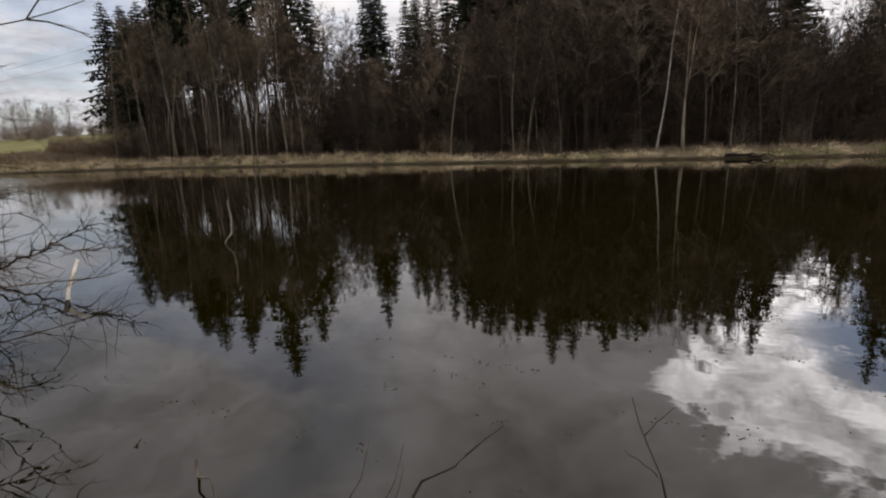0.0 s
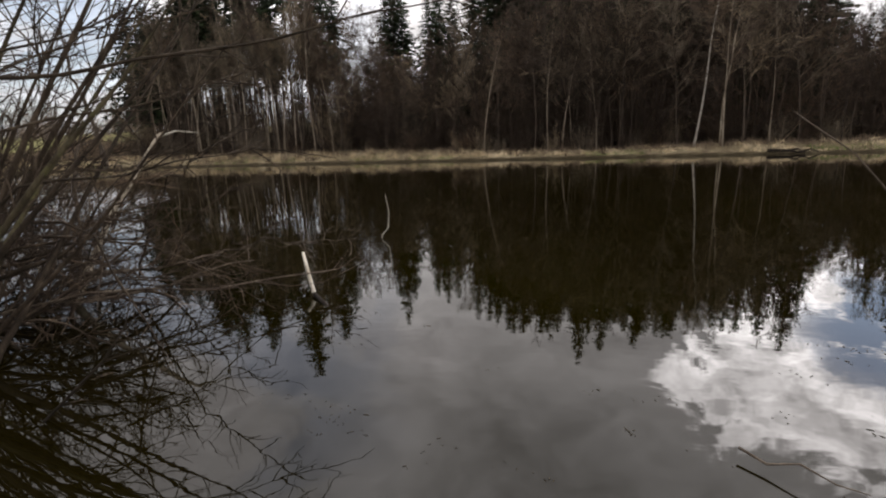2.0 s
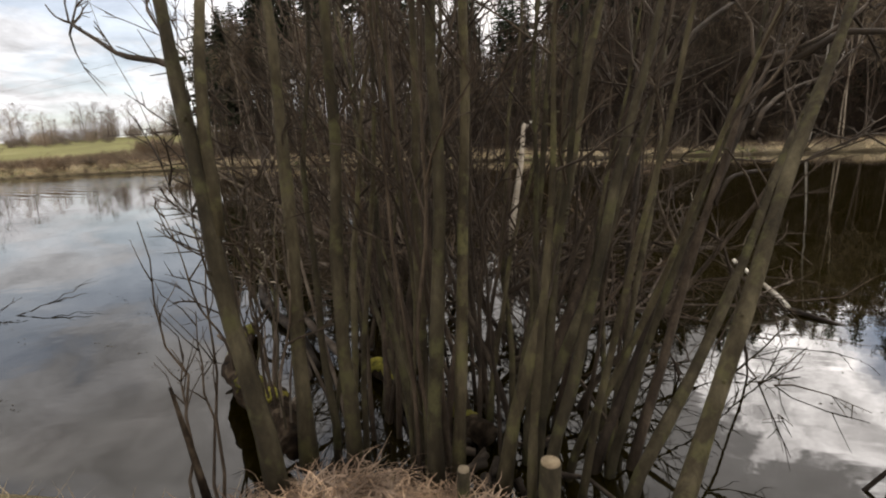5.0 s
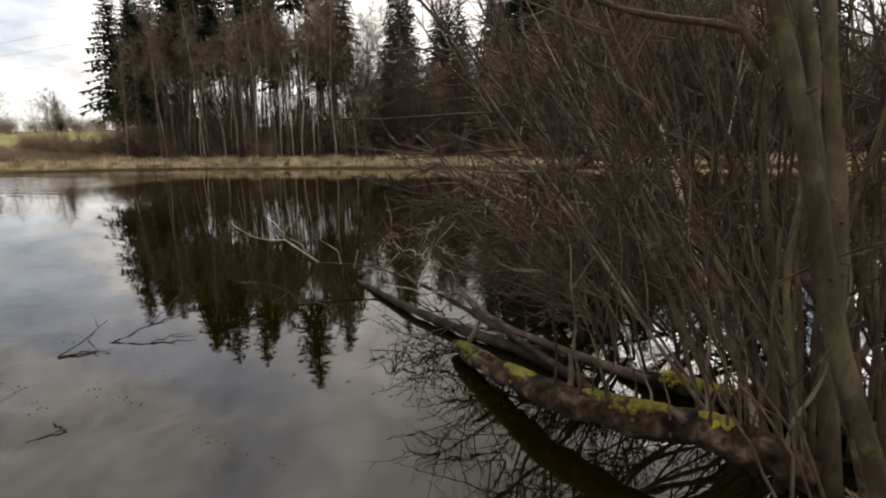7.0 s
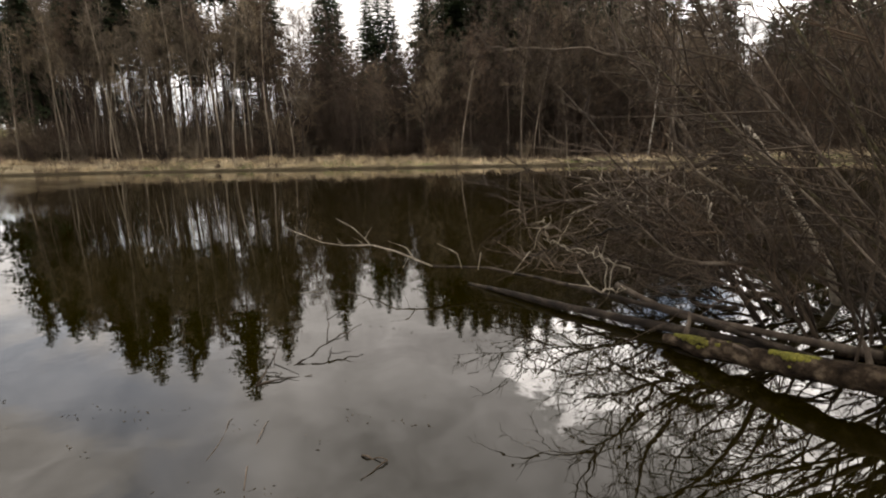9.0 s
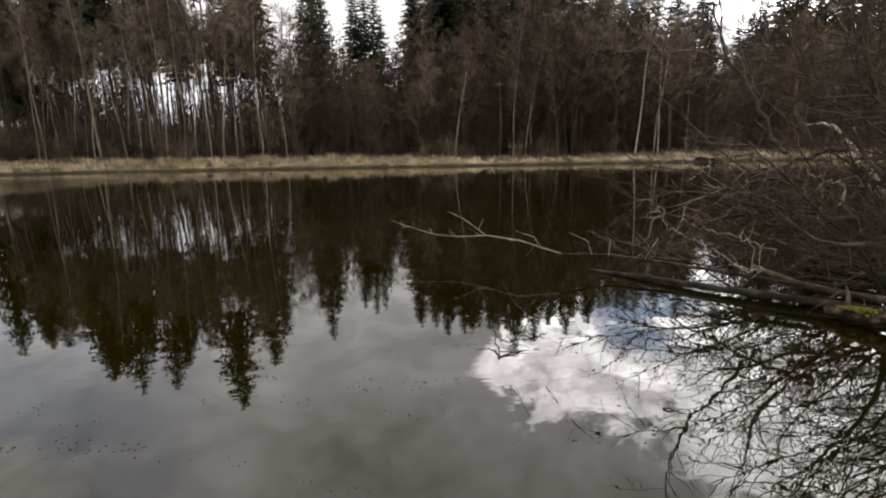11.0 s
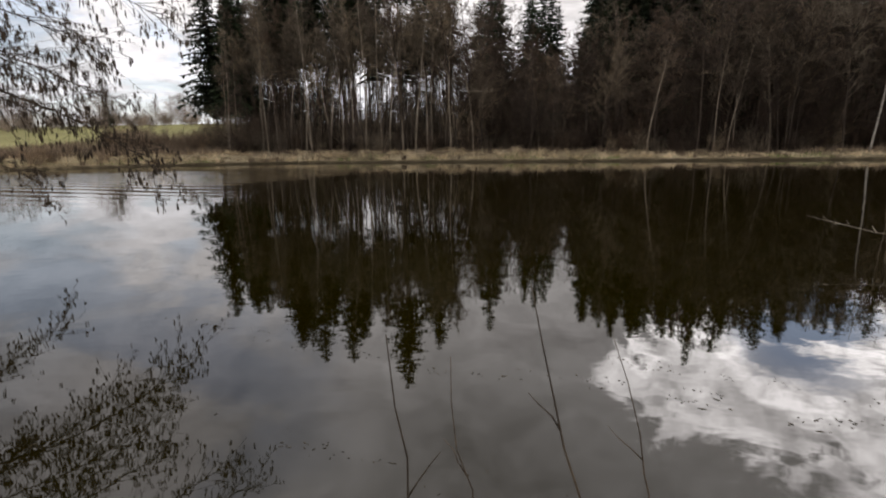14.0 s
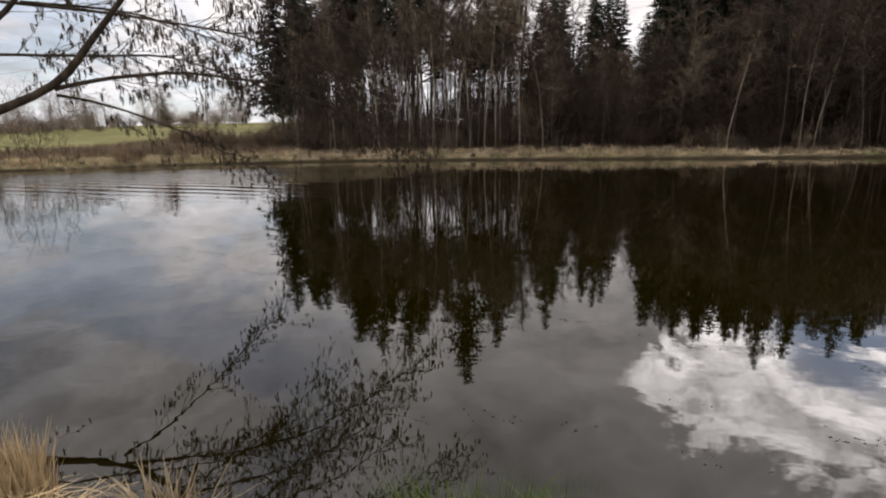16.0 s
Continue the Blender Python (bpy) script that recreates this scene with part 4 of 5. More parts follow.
cut_stump(4.34, 1.71, 0.57, 0.046)
cut_stump(3.95, 1.74, 0.46, 0.03)

# ---- the fallen, moss-grown log ----
log = thing("mossy_log", "fallen rotting log with yellow-green moss lying in the water", "log")
LOG = [Vector(p) for p in ((2.98, 1.92, 0.33), (2.86, 2.05, 0.36), (2.66, 2.24, 0.36), (2.3, 2.50, 0.30), (1.86, 2.90, 0.22), (1.56, 3.40, 0.15), (1.32, 3.83, 0.10), (1.22, 4.05, 0.07))]
LOG_R = [0.085, 0.095, 0.10, 0.10, 0.095, 0.085, 0.075, 0.05]


def bark_log(name, line, radii, mat, parent, label, sides=22, rough=0.34, seed=1, per=9):
    """A log with a lumpy, furrowed skin."""
    g = Geo()
    pts, rad = [], []
    for i in range((len(line) - 1) * per + 1):
        s = i / ((len(line) - 1) * per)
        pts.append(along(line, s)[0])
        rad.append(float(np.interp(s * (len(line) - 1), range(len(radii)), radii)))
    g.tube(pts, rad, sides)
    for k, v in enumerate(g.v):
        c = pts[min(k // sides, len(pts) - 1)]
        f = 1 + rough * noise.noise(v * 6 + Vector((seed, 0, 0))) + rough * 0.8 * noise.noise(v * 17) + rough * 0.4 * noise.noise(v * 41)
        g.v[k] = c + (v - c) * f
    return part(name, g, mat, parent, label)


bark_log("trunk", LOG, LOG_R, M_LOG, log, "")
# moss cushions sit on the upper side
for a, b_, n_ in ((0.74, 0.94, 900), (0.60, 0.68, 380), (0.36, 0.50, 460), (0.24, 0.31, 120)):
    g = Geo()
    for _ in range(n_):
        s = rng.uniform(a, b_)
        c, t = along(LOG, s)
        r = float(np.interp(s * 7, range(8), LOG_R))
        side = Vector((t.y, -t.x, 0)).normalized()
        ang = rng.gauss(0.1, 0.40) * (1.25 - abs(2 * (s - a) / (b_ - a) - 1))
        p = c + (side * math.sin(ang) + Vector((0, 0, 1)) * math.cos(ang)) * r * 1.01
        k = rng.uniform(0.007, 0.019)
        up_ = (p - c).normalized()
        g.tube([p - up_ * k * 0.6, p, p + up_ * k * 0.45, p + up_ * k * 0.62], [k * 1.1, k * 1.15, k * 0.75, k * 0.2], 7)
    tagged(part("moss_cushion", g, M_MOSS, log, "yellow-green moss"), kind="stuff")

# broken branch stubs along the log
for s_, a_, l_ in ((0.2, 0.9, 0.16), (0.33, -0.7, 0.12), (0.53, 0.5, 0.2), (0.71, -0.9, 0.14), (0.9, 0.7, 0.22)):
    c, t = along(LOG, s_)
    side = Vector((t.y, -t.x, 0)).normalized()
    d = (side * math.sin(a_) + Vector((0, 0, 1)) * math.cos(a_)).normalized()
    g = Geo()
    g.tube([c + d * 0.06, c + d * (0.10 + l_ * 0.5) + t * 0.03, c + d * (0.10 + l_) + t * 0.08], [0.026, 0.018, 0.011], 7)
    part("branch_stub", g, M_DEAD, log)

# suckers that have sprung up along the log
for i in range(20):
    c, t = along(LOG, rng.uniform(0.02, 0.62))
    shoot(rng, c + Vector((rng.gauss(0, 0.05), rng.gauss(0, 0.05), 0.08)), c + Vector((rng.uniform(-0.5, 0.25), rng.uniform(-0.15, 0.6), rng.uniform(0.9, 1.5))), rng.uniform(0.7, 2.4), rng.choice((0.006, 0.008, 0.011)), rng.choice((M_DEAD, M_STEM_DARK, M_STEM)), log, "sucker", 6, twigs=4, twig_len=0.4)

# a second mossy limb behind the stool
back_log = thing("mossy_limb", "low moss-covered limb lying behind the willow stems", "log")
LIMB = [Vector(p) for p in ((3.95, 2.45, 0.16), (3.67, 2.72, 0.09), (3.3, 3.02, 0.08), (2.9, 3.36, 0.07), (2.6, 3.62, 0.02))]
bark_log("trunk", LIMB, [0.08, 0.085, 0.08, 0.07, 0.05], M_LOG, back_log, "", 14, 0.22, 3, 8)
for a, b_, n_ in ((0.12, 0.36, 420), (0.55, 0.78, 420)):
    g = Geo()
    for _ in range(n_):
        c, t = along(LIMB, rng.uniform(a, b_))
        ang = rng.gauss(0.1, 0.5)
        p = c + (Vector((t.y, -t.x, 0)).normalized() * math.sin(ang) + Vector((0, 0, 1)) * math.cos(ang)) * 0.085
        k = rng.uniform(0.008, 0.020)
        up_ = (p - c).normalized()
        g.tube([p - up_ * k * 0.6, p, p + up_ * k * 0.45, p + up_ * k * 0.62], [k * 1.1, k * 1.15, k * 0.75, k * 0.2], 7)
    tagged(part("moss_cushion", g, M_MOSS, back_log, "yellow-green moss"), kind="stuff")

# grey dead limbs behind the log
fallen = thing("fallen_limb", "grey barkless fallen limb lying half in the pond", "branch")
L2 = [Vector(p) for p in ((2.35, 3.2, 0.02), (2.1, 3.5, 0.10), (1.8, 3.95, 0.16), (1.42, 4.5, 0.20), (1.05, 5.15, 0.20), (0.58, 5.8, 0.21), (0.0, 6.35, 0.24), (-0.77, 6.35, 0.30))]
bark_log("limb", L2, [0.034, 0.032, 0.030, 0.028, 0.025, 0.020, 0.015, 0.011], M_LIMB, fallen, "", 10, 0.6, 5, 6)
L3 = [Vector(p) for p in ((2.3, 3.4, 0.03), (1.75, 4.05, 0.05), (1.2, 4.5, 0.07), (0.65, 5.1, 0.06), (0.2, 5.75, 0.04), (-0.25, 6.45, 0.0))]
bark_log("sunken_stem", L3, [0.045, 0.05, 0.048, 0.044, 0.036, 0.02], M_LIMB, fallen, "black waterlogged stem under the limb", 10, 0.2, 8, 6)
bark_log("limb", [Vector((2.7, 3.3, 0.12)), Vector((2.2, 3.75, 0.14)), Vector((1.75, 4.2, 0.16)), Vector((1.45, 4.6, 0.2)), Vector((1.23, 5.08, 0.30))], [0.04, 0.038, 0.034, 0.032, 0.036], M_DEAD, fallen, "", 8, 0.16, 6, 4)
spray = Geo()
END = [Vector(p) for p in ((-0.77, 6.35, 0.30), (-1.25, 6.78, 0.42), (-1.62, 7.3, 0.43), (-2.05, 7.6, 0.40), (-2.4, 7.8, 0.40), (-2.75, 8.1, 0.50), (-3.07, 8.4, 0.58))]
spray.tube([p + Vector((rng.gauss(0, 0.02), 0, rng.gauss(0, 0.012))) if 0 < i < 6 else p for i, p in enumerate(END)], [0.011, 0.010, 0.009, 0.006, 0.005, 0.004, 0.002], 6)
for line in (((-1.62, 7.3, 0.43), (-1.70, 7.5, 0.50), (-1.9, 7.65, 0.66), (-2.15, 7.81, 0.78)), ((-1.70, 7.5, 0.50), (-1.60, 7.55, 0.66)), ((-2.4, 7.8, 0.40), (-2.45, 7.85, 0.50)), ((-1.0, 6.55, 0.36), (-1.1, 6.6, 0.52), (-1.35, 6.7, 0.60)), ((-0.4, 6.15, 0.31), (-0.45, 6.2, 0.50), (-0.7, 6.3, 0.62)), ((-0.2, 6.05, 0.3), (-0.15, 6.1, 0.52)), ((0.2, 5.8, 0.29), (0.45, 5.9, 0.55))):
    line = [Vector(p) for p in line]
    spray.tube(line, [0.008 - 0.005 * i / (len(line) - 1) for i in range(len(line))], 5)
for _ in range(14):
    q, e = along(END, rng.uniform(0.05, 0.95))
    spray.tube(wander(rng, q, fork(rng, e, 0.7) * 0.05, 3, 0.25), [0.004, 0.003, 0.0025, 0.0015], 4)
part("end_spray", spray, M_BLEACH, fallen, "bleached forked end branches")

# the tangle of a drowned crown
brush = thing("drowned_crown", "dead brown tangle of branches lying in the water", "branches")


rng = random.Random(58)


def dead_bough(start, way, length, r0, mat=None, twigs=30, droop=-0.03, name="bough", twig_mat=None):
    ln = wander(rng, start, Vector(way).normalized() * length / 7, 7, 0.20, (0, 0, droop))
    for p in ln:
        p.z = max(p.z, -0.05)
    g = Geo()
    g.tube(ln, [r0 * (1 - 0.85 * i / 7) + 0.003 for i in range(8)], 6)
    ob = part(name, g, mat or rng.choice((M_STEM_DARK, M_DEAD, M_STEM_DARK)), brush)
    gt = Geo()
    for _ in range(twigs):
        q, e = along(ln, rng.uniform(0.15, 1.0))
        l = rng.uniform(0.25, 0.85)
        tw = wander(rng, q, fork(rng, e, rng.uniform(0.4, 1.1)) * l / 3, 3, 0.2, (0, 0, 0.02))
        gt.tube(tw, [0.0075, 0.006, 0.0045, 0.0025], 4, False)
        for _ in range(4):
            q2, e2 = along(tw, rng.uniform(0.2, 1))
            gt.tube(wander(rng, q2, fork(rng, e2, rng.uniform(0.4, 1.0)) * l * 0.16, 2, 0.2), [0.004, 0.003, 0.0018], 3, False)
    tagged(part("twig_spray", gt, twig_mat or rng.choice((M_STEM_DARK, M_BUSH, M_BUSH, M_TWIG)), ob), kind="stuff")
    return ln


for i in range(11):  # towards the open water on the one side
    a = radians(rng.uniform(25, 80))
    dead_bough((rng.uniform(3.9, 4.9), rng.uniform(3.3, 4.4), rng.uniform(0.15, 0.8)), (math.cos(a), math.sin(a), rng.uniform(-0.1, 0.3)), rng.uniform(1.0, 2.0), rng.uniform(0.012, 0.026), None, 15, -0.11)
for i in range(20):  # and on the other
    a = radians(rng.uniform(95, 165))
    dead_bough((rng.uniform(2.2, 3.4), rng.uniform(4.2, 5.8), rng.uniform(0.05, 0.9)), (math.cos(a), math.sin(a), rng.uniform(-0.1, 0.4)), rng.uniform(1.5, 2.9), rng.uniform(0.012, 0.03))
for i in range(24):
    dead_bough((rng.uniform(2.4, 4.3), rng.uniform(3.4, 4.6), 0.02), (rng.uniform(-0.5, 0.5), rng.uniform(0.4, 1.0), rng.uniform(0.5, 1.3)), rng.uniform(1.8, 3.4), rng.uniform(0.012, 0.024), M_STEM_DARK)
# thin drooping boughs that reach out over the bright water
for i in range(6):
    a = radians(rng.uniform(5, 55))
    dead_bough((rng.uniform(4.5, 5.2), rng.uniform(3.2, 4.6), rng.uniform(0.3, 1.3)), (math.cos(a), math.sin(a), rng.uniform(0.0, 0.5)), rng.uniform(1.2, 2.0), rng.uniform(0.008, 0.014), M_STEM_DARK, 8, -0.22, twig_mat=M_STEM_DARK)
# the upright dead leader, its crooked fork, and the white snag
dead_bough((2.75, 4.3, 0.1), (-0.28, 0.85, 1.15), 2.1, 0.04, M_DEAD, 14, 0.0, "leader")
dead_bough((2.32, 5.46, 1.75), (-0.35, 1.05, 1.05), 2.0, 0.03, M_DEAD, 12, 0.0, "leader")
dead_bough((1.9, 6.7, 3.05), (-0.95, 0.4, 0.05), 1.3, 0.016, M_DEAD, 8, -0.02)
dead_bough((1.9, 6.7, 3.05), (0.1, 0.3, 0.9), 1.1, 0.022, M_DEAD, 8, 0.0)
# crooked boughs that stand clear of the tangle
def clear_bough(line, r0, mat, label="", twigs=9, twig_mat=None):
    ln = [Vector(p) for p in line]
    fine = [along(ln, i / 18)[0] + Vector((rng.gauss(0, 0.02), rng.gauss(0, 0.02), rng.gauss(0, 0.025))) for i in range(19)]
    g = Geo()
    g.tube(fine, [r0 * (1 - 0.75 * i / 18) * rng.uniform(0.85, 1.15) for i in range(19)], 7)
    ob = part("bough", g, mat, brush, label)
    gt = Geo()
    for _ in range(twigs):
        q, e = along(fine, rng.uniform(0.2, 1.0))
        tw = wander(rng, q, fork(rng, e, rng.uniform(0.5, 1.1)) * rng.uniform(0.05, 0.14), 4, 0.28)
        gt.tube(tw, [0.008, 0.006, 0.005, 0.004, 0.0025], 4, False)
    tagged(part("twig_spray", gt, twig_mat or mat, ob), kind="stuff")


clear_bough(((3.05, 5.6, 1.78), (2.6, 5.74, 1.61), (2.2, 5.95, 1.42), (1.78, 6.12, 1.19), (1.4, 6.3, 1.0), (0.8, 6.55, 0.72)), 0.034, M_STEM_DARK, "", 14, M_BLEACH)
clear_bough(((2.3, 5.7, 0.75), (1.9, 5.9, 0.84), (1.5, 6.1, 0.72), (1.0, 6.3, 0.47), (0.5, 6.5, 0.3)), 0.028, M_LIMB, "", 12, M_DEAD)
clear_bough(((3.0, 6.5, 1.6), (2.8, 6.65, 2.0), (2.54, 6.8, 2.5), (2.2, 6.95, 3.05), (2.05, 7.1, 3.7), (2.0, 7.2, 4.6)), 0.036, M_DEAD, "grey dead leader", 12, M_BLEACH)
clear_bough(((2.6, 5.9, 1.2), (2.1, 6.2, 1.45), (1.6, 6.4, 1.35), (1.2, 6.5, 1.5)), 0.02, M_DEAD, "", 8, M_BLEACH)
for i in range(16):
    q = Vector((rng.uniform(0.6, 3.0), rng.uniform(4.6, 6.6), rng.uniform(0.3, 1.2)))
    clear_bough((q, q + Vector((rng.uniform(-0.5, -0.1), rng.uniform(-0.2, 0.3), rng.uniform(0.0, 0.3))), q + Vector((rng.uniform(-0.9, -0.4), rng.uniform(-0.3, 0.5), rng.uniform(-0.1, 0.5)))), rng.uniform(0.007, 0.012), rng.choice((M_BLEACH, M_DEAD)), "bleached dead twig", 3)

snag = thing("white_snag", "bleached dead stem with a hooked broken top in the water", "branch")
g = Geo()
g.tube([(3.82, 4.75, -0.1), (3.88, 5.0, 0.36), (3.84, 5.5, 0.95), (3.9, 6.1, 1.6), (3.9, 6.58, 2.05), (3.91, 6.64, 2.09)], [0.05, 0.045, 0.042, 0.034, 0.026, 0.018], 9)
part("stem", g, M_BLEACH, snag)
g = Geo()
g.tube([(3.9, 6.55, 2.02), (3.98, 6.85, 2.12), (4.08, 7.25, 2.1)], [0.022, 0.015, 0.008], 7)
part("hook", g, M_WHITE, snag)

stub = thing("white_stub", "short bleached branch stub standing out of the water", "branch")
g = Geo()
g.tube([(6.75, 5.36, 0.03), (6.67, 5.46, 0.14), (6.5, 5.72, 0.29), (6.36, 5.94, 0.42)], [0.026, 0.026, 0.024, 0.020], 8)
part("stub", g, M_WHITE, stub)
g = Geo()
g.tube([(7.3, 4.75, -0.08), (7.0, 5.1, 0.0), (6.74, 5.37, 0.035)], [0.022, 0.026, 0.026], 8)
part("wet_end", g, M_LIMB, stub, "dark waterlogged lower end")
reed = thing("pale_twig", "thin pale crooked twig standing in the open water", "twig")
g = Geo()
g.tube([(6.52, 8.95, -0.1), (6.54, 8.95, 0.05), (6.66, 9.0, 0.2), (6.69, 9.0, 0.5), (6.62, 9.05, 0.85)], [0.012, 0.012, 0.012, 0.009, 0.004], 6)
part("twig", g, M_WHITE, reed)


# ---- loose twigs in and over the water ----
def twig_thing(name, label, lines, mat=M_STEM_DARK, cat="twig"):
    t_ = thing(name, label, cat)
    for ln, r0 in lines:
        g = Geo()
        n_ = len(ln)
        g.tube(ln, [r0 * (1 - 0.7 * i / (n_ - 1)) for i in range(n_)], 6)
        part("twig", g, mat, t_)
    return t_


def crook(a, b_, n_=5, j=0.03):
    a, b_ = Vector(a), Vector(b_)
    l = (b_ - a).length
    return [a.lerp(b_, i / n_) + Vector((rng.gauss(0, j), rng.gauss(0, j), rng.gauss(0, j))) * l * (0 if i in (0, n_) else 1) for i in range(n_ + 1)]


twig_thing("sunken_branch", "forked dark branch with pale tips poking out of the pond", (
    (crook((-2.35, 4.10, -0.05), (-1.96, 4.42, 0.10), 5, 0.02), 0.015), (crook((-1.98, 4.40, 0.10), (-1.66, 4.68, 0.16), 5, 0.03), 0.010), (crook((-1.98, 4.40, 0.09), (-2.02, 5.10, 0.24), 6, 0.02), 0.007), (crook((-2.02, 4.8, 0.18), (-1.75, 5.0, 0.26), 4), 0.005), (crook((-1.9, 4.47, 0.1), (-1.72, 4.5, 0.16), 3), 0.005)), M_LIMB)
twig_thing("sunken_branch", "bent dark twig lying at the water's surface", (
    (crook((-2.5, 3.84, 0.0), (-2.06, 3.95, 0.01)), 0.010), (crook((-2.49, 3.84, 0.01), (-2.42, 4.42, 0.16)), 0.009), (crook((-2.44, 4.25, 0.11), (-2.40, 4.1, 0.06), 3), 0.006), (crook((-2.40, 4.1, 0.06), (-2.17, 3.93, 0.03), 3), 0.007), (crook((-2.43, 4.3, 0.12), (-2.56, 4.42, 0.17), 3), 0.005)), M_LIMB)
twig_thing("floating_twig", "small dark forked twig floating on the pond", ((crook((-1.6, 2.78, 0.004), (-1.44, 2.7, 0.01)), 0.008), (crook((-1.44, 2.7, 0.01), (-1.6, 2.55, 0.004)), 0.006)))
twig_thing("sunken_branch", "small branching twig standing in the water", (
    (crook((13.24, 2.75, -0.05), (13.06, 2.93, 0.52)), 0.007), (crook((13.12, 2.87, 0.34), (13.28, 2.95, 0.47)), 0.004), (crook((13.18, 2.8, 0.15), (13.02, 2.85, 0.26)), 0.004)))
twig_thing("pale_sunken_stick", "pale waterlogged sticks at the surface", ((crook((-2.57, 2.88, -0.002), (-2.53, 3.75, -0.002), 6, 0.02), 0.004), (crook((-2.26, 2.56, -0.002), (-2.28, 3.55, -0.002), 6, 0.02), 0.004)), M_DEAD)
twig_thing("drifting_stick", "dry stick lying out over the water", ((crook((10.58, 2.70, 0.06), (11.02, 2.32, 0.10), 4), 0.009),), M_DEAD)
twig_thing("bank_twig", "upright thin dark twigs on the near bank", (
    (crook((11.7, 1.6, 0.1), (11.81, 2.35, 0.55)), 0.006), (crook((11.8, 1.6, 0.1), (11.98, 2.33, 0.56)), 0.005), (crook((11.9, 1.7, 0.2), (12.07, 2.11, 0.47), 3), 0.009), (crook((12.07, 2.11, 0.47), (12.42, 2.38, 0.65)), 0.007), (crook((12.0, 2.0, 0.4), (12.03, 2.15, 0.58)), 0.004)))
twig_thing("arching_stem", "long pale arching dead stem on the near bank", (
    ([Vector(p) for p in ((10.64, 0.90, 0.36), (10.60, 1.08, 0.70), (10.55, 1.23, 1.0), (10.45, 1.42, 1.48), (10.39, 1.53, 1.65), (10.32, 1.62, 1.78), (10.21, 1.76, 1.91))], 0.0052),), M_DEAD)
twig_thing("leaning_stick", "dark bent stick leaning up out of the water", (
    ([Vector(p) for p in ((5.9, 2.50, -0.12), (5.98, 2.53, 0.0), (6.2, 2.6, 0.21), (6.42, 2.67, 0.42), (6.6, 2.72, 0.66), (6.66, 2.74, 0.85))], 0.014), (crook((6.42, 2.67, 0.42), (6.66, 2.82, 0.47), 3), 0.005), (crook((6.1, 2.57, 0.11), (6.5, 2.9, 0.03), 4), 0.006)), M_LIMB)
SHOOTS = ((-8.0, -8.28, 1.66, 1.43, 0.008), (-8.38, -8.54, 1.60, 1.2, 0.0055), (-8.52, -8.68, 1.26, 1.42, 0.0065), (-7.02, -7.17, 1.12, 1.56, 0.006), (-7.78, -7.92, 1.96, 1.12, 0.006))
for bx, tx, ty, tz, r0 in SHOOTS:
    by = min(ty - 0.15, 1.3)
    m_ = Vector((bx, by, gz(bx, by) - 0.05))
    e_ = Vector((tx, ty, tz))
    ln = crook(m_, e_, 7, 0.012)
    q1, _ = along(ln, 0.62)
    twig_thing("bank_shoot", "slender dark bare shoot rising from the near bank", ((ln, r0 * 0.8), (crook(q1, q1 + Vector((rng.uniform(-0.12, 0.12), 0.05, 0.10)), 3), r0 * 0.5)))
# shoots beside the largest willow stem
for (b0, t0) in (((2.76, 1.5, 0.25), (2.2, 1.93, 1.58)), ((2.80, 1.55, 0.25), (2.56, 2.0, 1.55)), ((2.7, 1.48, 0.25), (2.36, 1.9, 0.95)), ((2.82, 1.5, 0.25), (2.5, 1.9, 1.1))):
    ln = crook(b0, t0, 7, 0.015)
    ls = [(ln, 0.009)]
    for _ in range(5):
        q, e = along(ln, rng.uniform(0.3, 0.95))
        ls.append((crook(q, q + fork(rng, e, 0.6) * rng.uniform(0.15, 0.4), 3), 0.004))
    twig_thing("bank_shoot", "branching dark shoot beside the willow stool", ls)
twig_thing("broken_stub", "broken reddish-brown stub leaning over the water", (([Vector(p) for p in ((2.9, 1.38, 0.25), (2.78, 1.44, 0.6), (2.69, 1.47, 0.91))], 0.024),), M_LOG, "branch")


# ---- tufts of grass ----
def tuft(name, x, y, n_, radius, h, mat, label, lean=0.7, width=0.006, z=None):
    g = Geo()
    for _ in range(n_):
        a, r = rng.random() * 6.283, radius * math.sqrt(rng.random())
        px, py = x + math.cos(a) * r, y + math.sin(a) * r
        b2 = rng.random() * 6.283
        ln = Vector((math.cos(a) * r / radius * 0.6 + math.cos(b2) * 0.5, math.sin(a) * r / radius * 0.6 + math.sin(b2) * 0.5, 0)) * lean
        g.blade((px, py, (gz(px, py) if z is None else z) - 0.03), ln, h * rng.uniform(0.45, 1.15), width * rng.uniform(0.6, 1.3))
    return tagged(new(name, g.mesh(name, mat)), label, "grass", kind="stuff")


DRY = "tuft of dry bent straw-coloured grass on the bank"


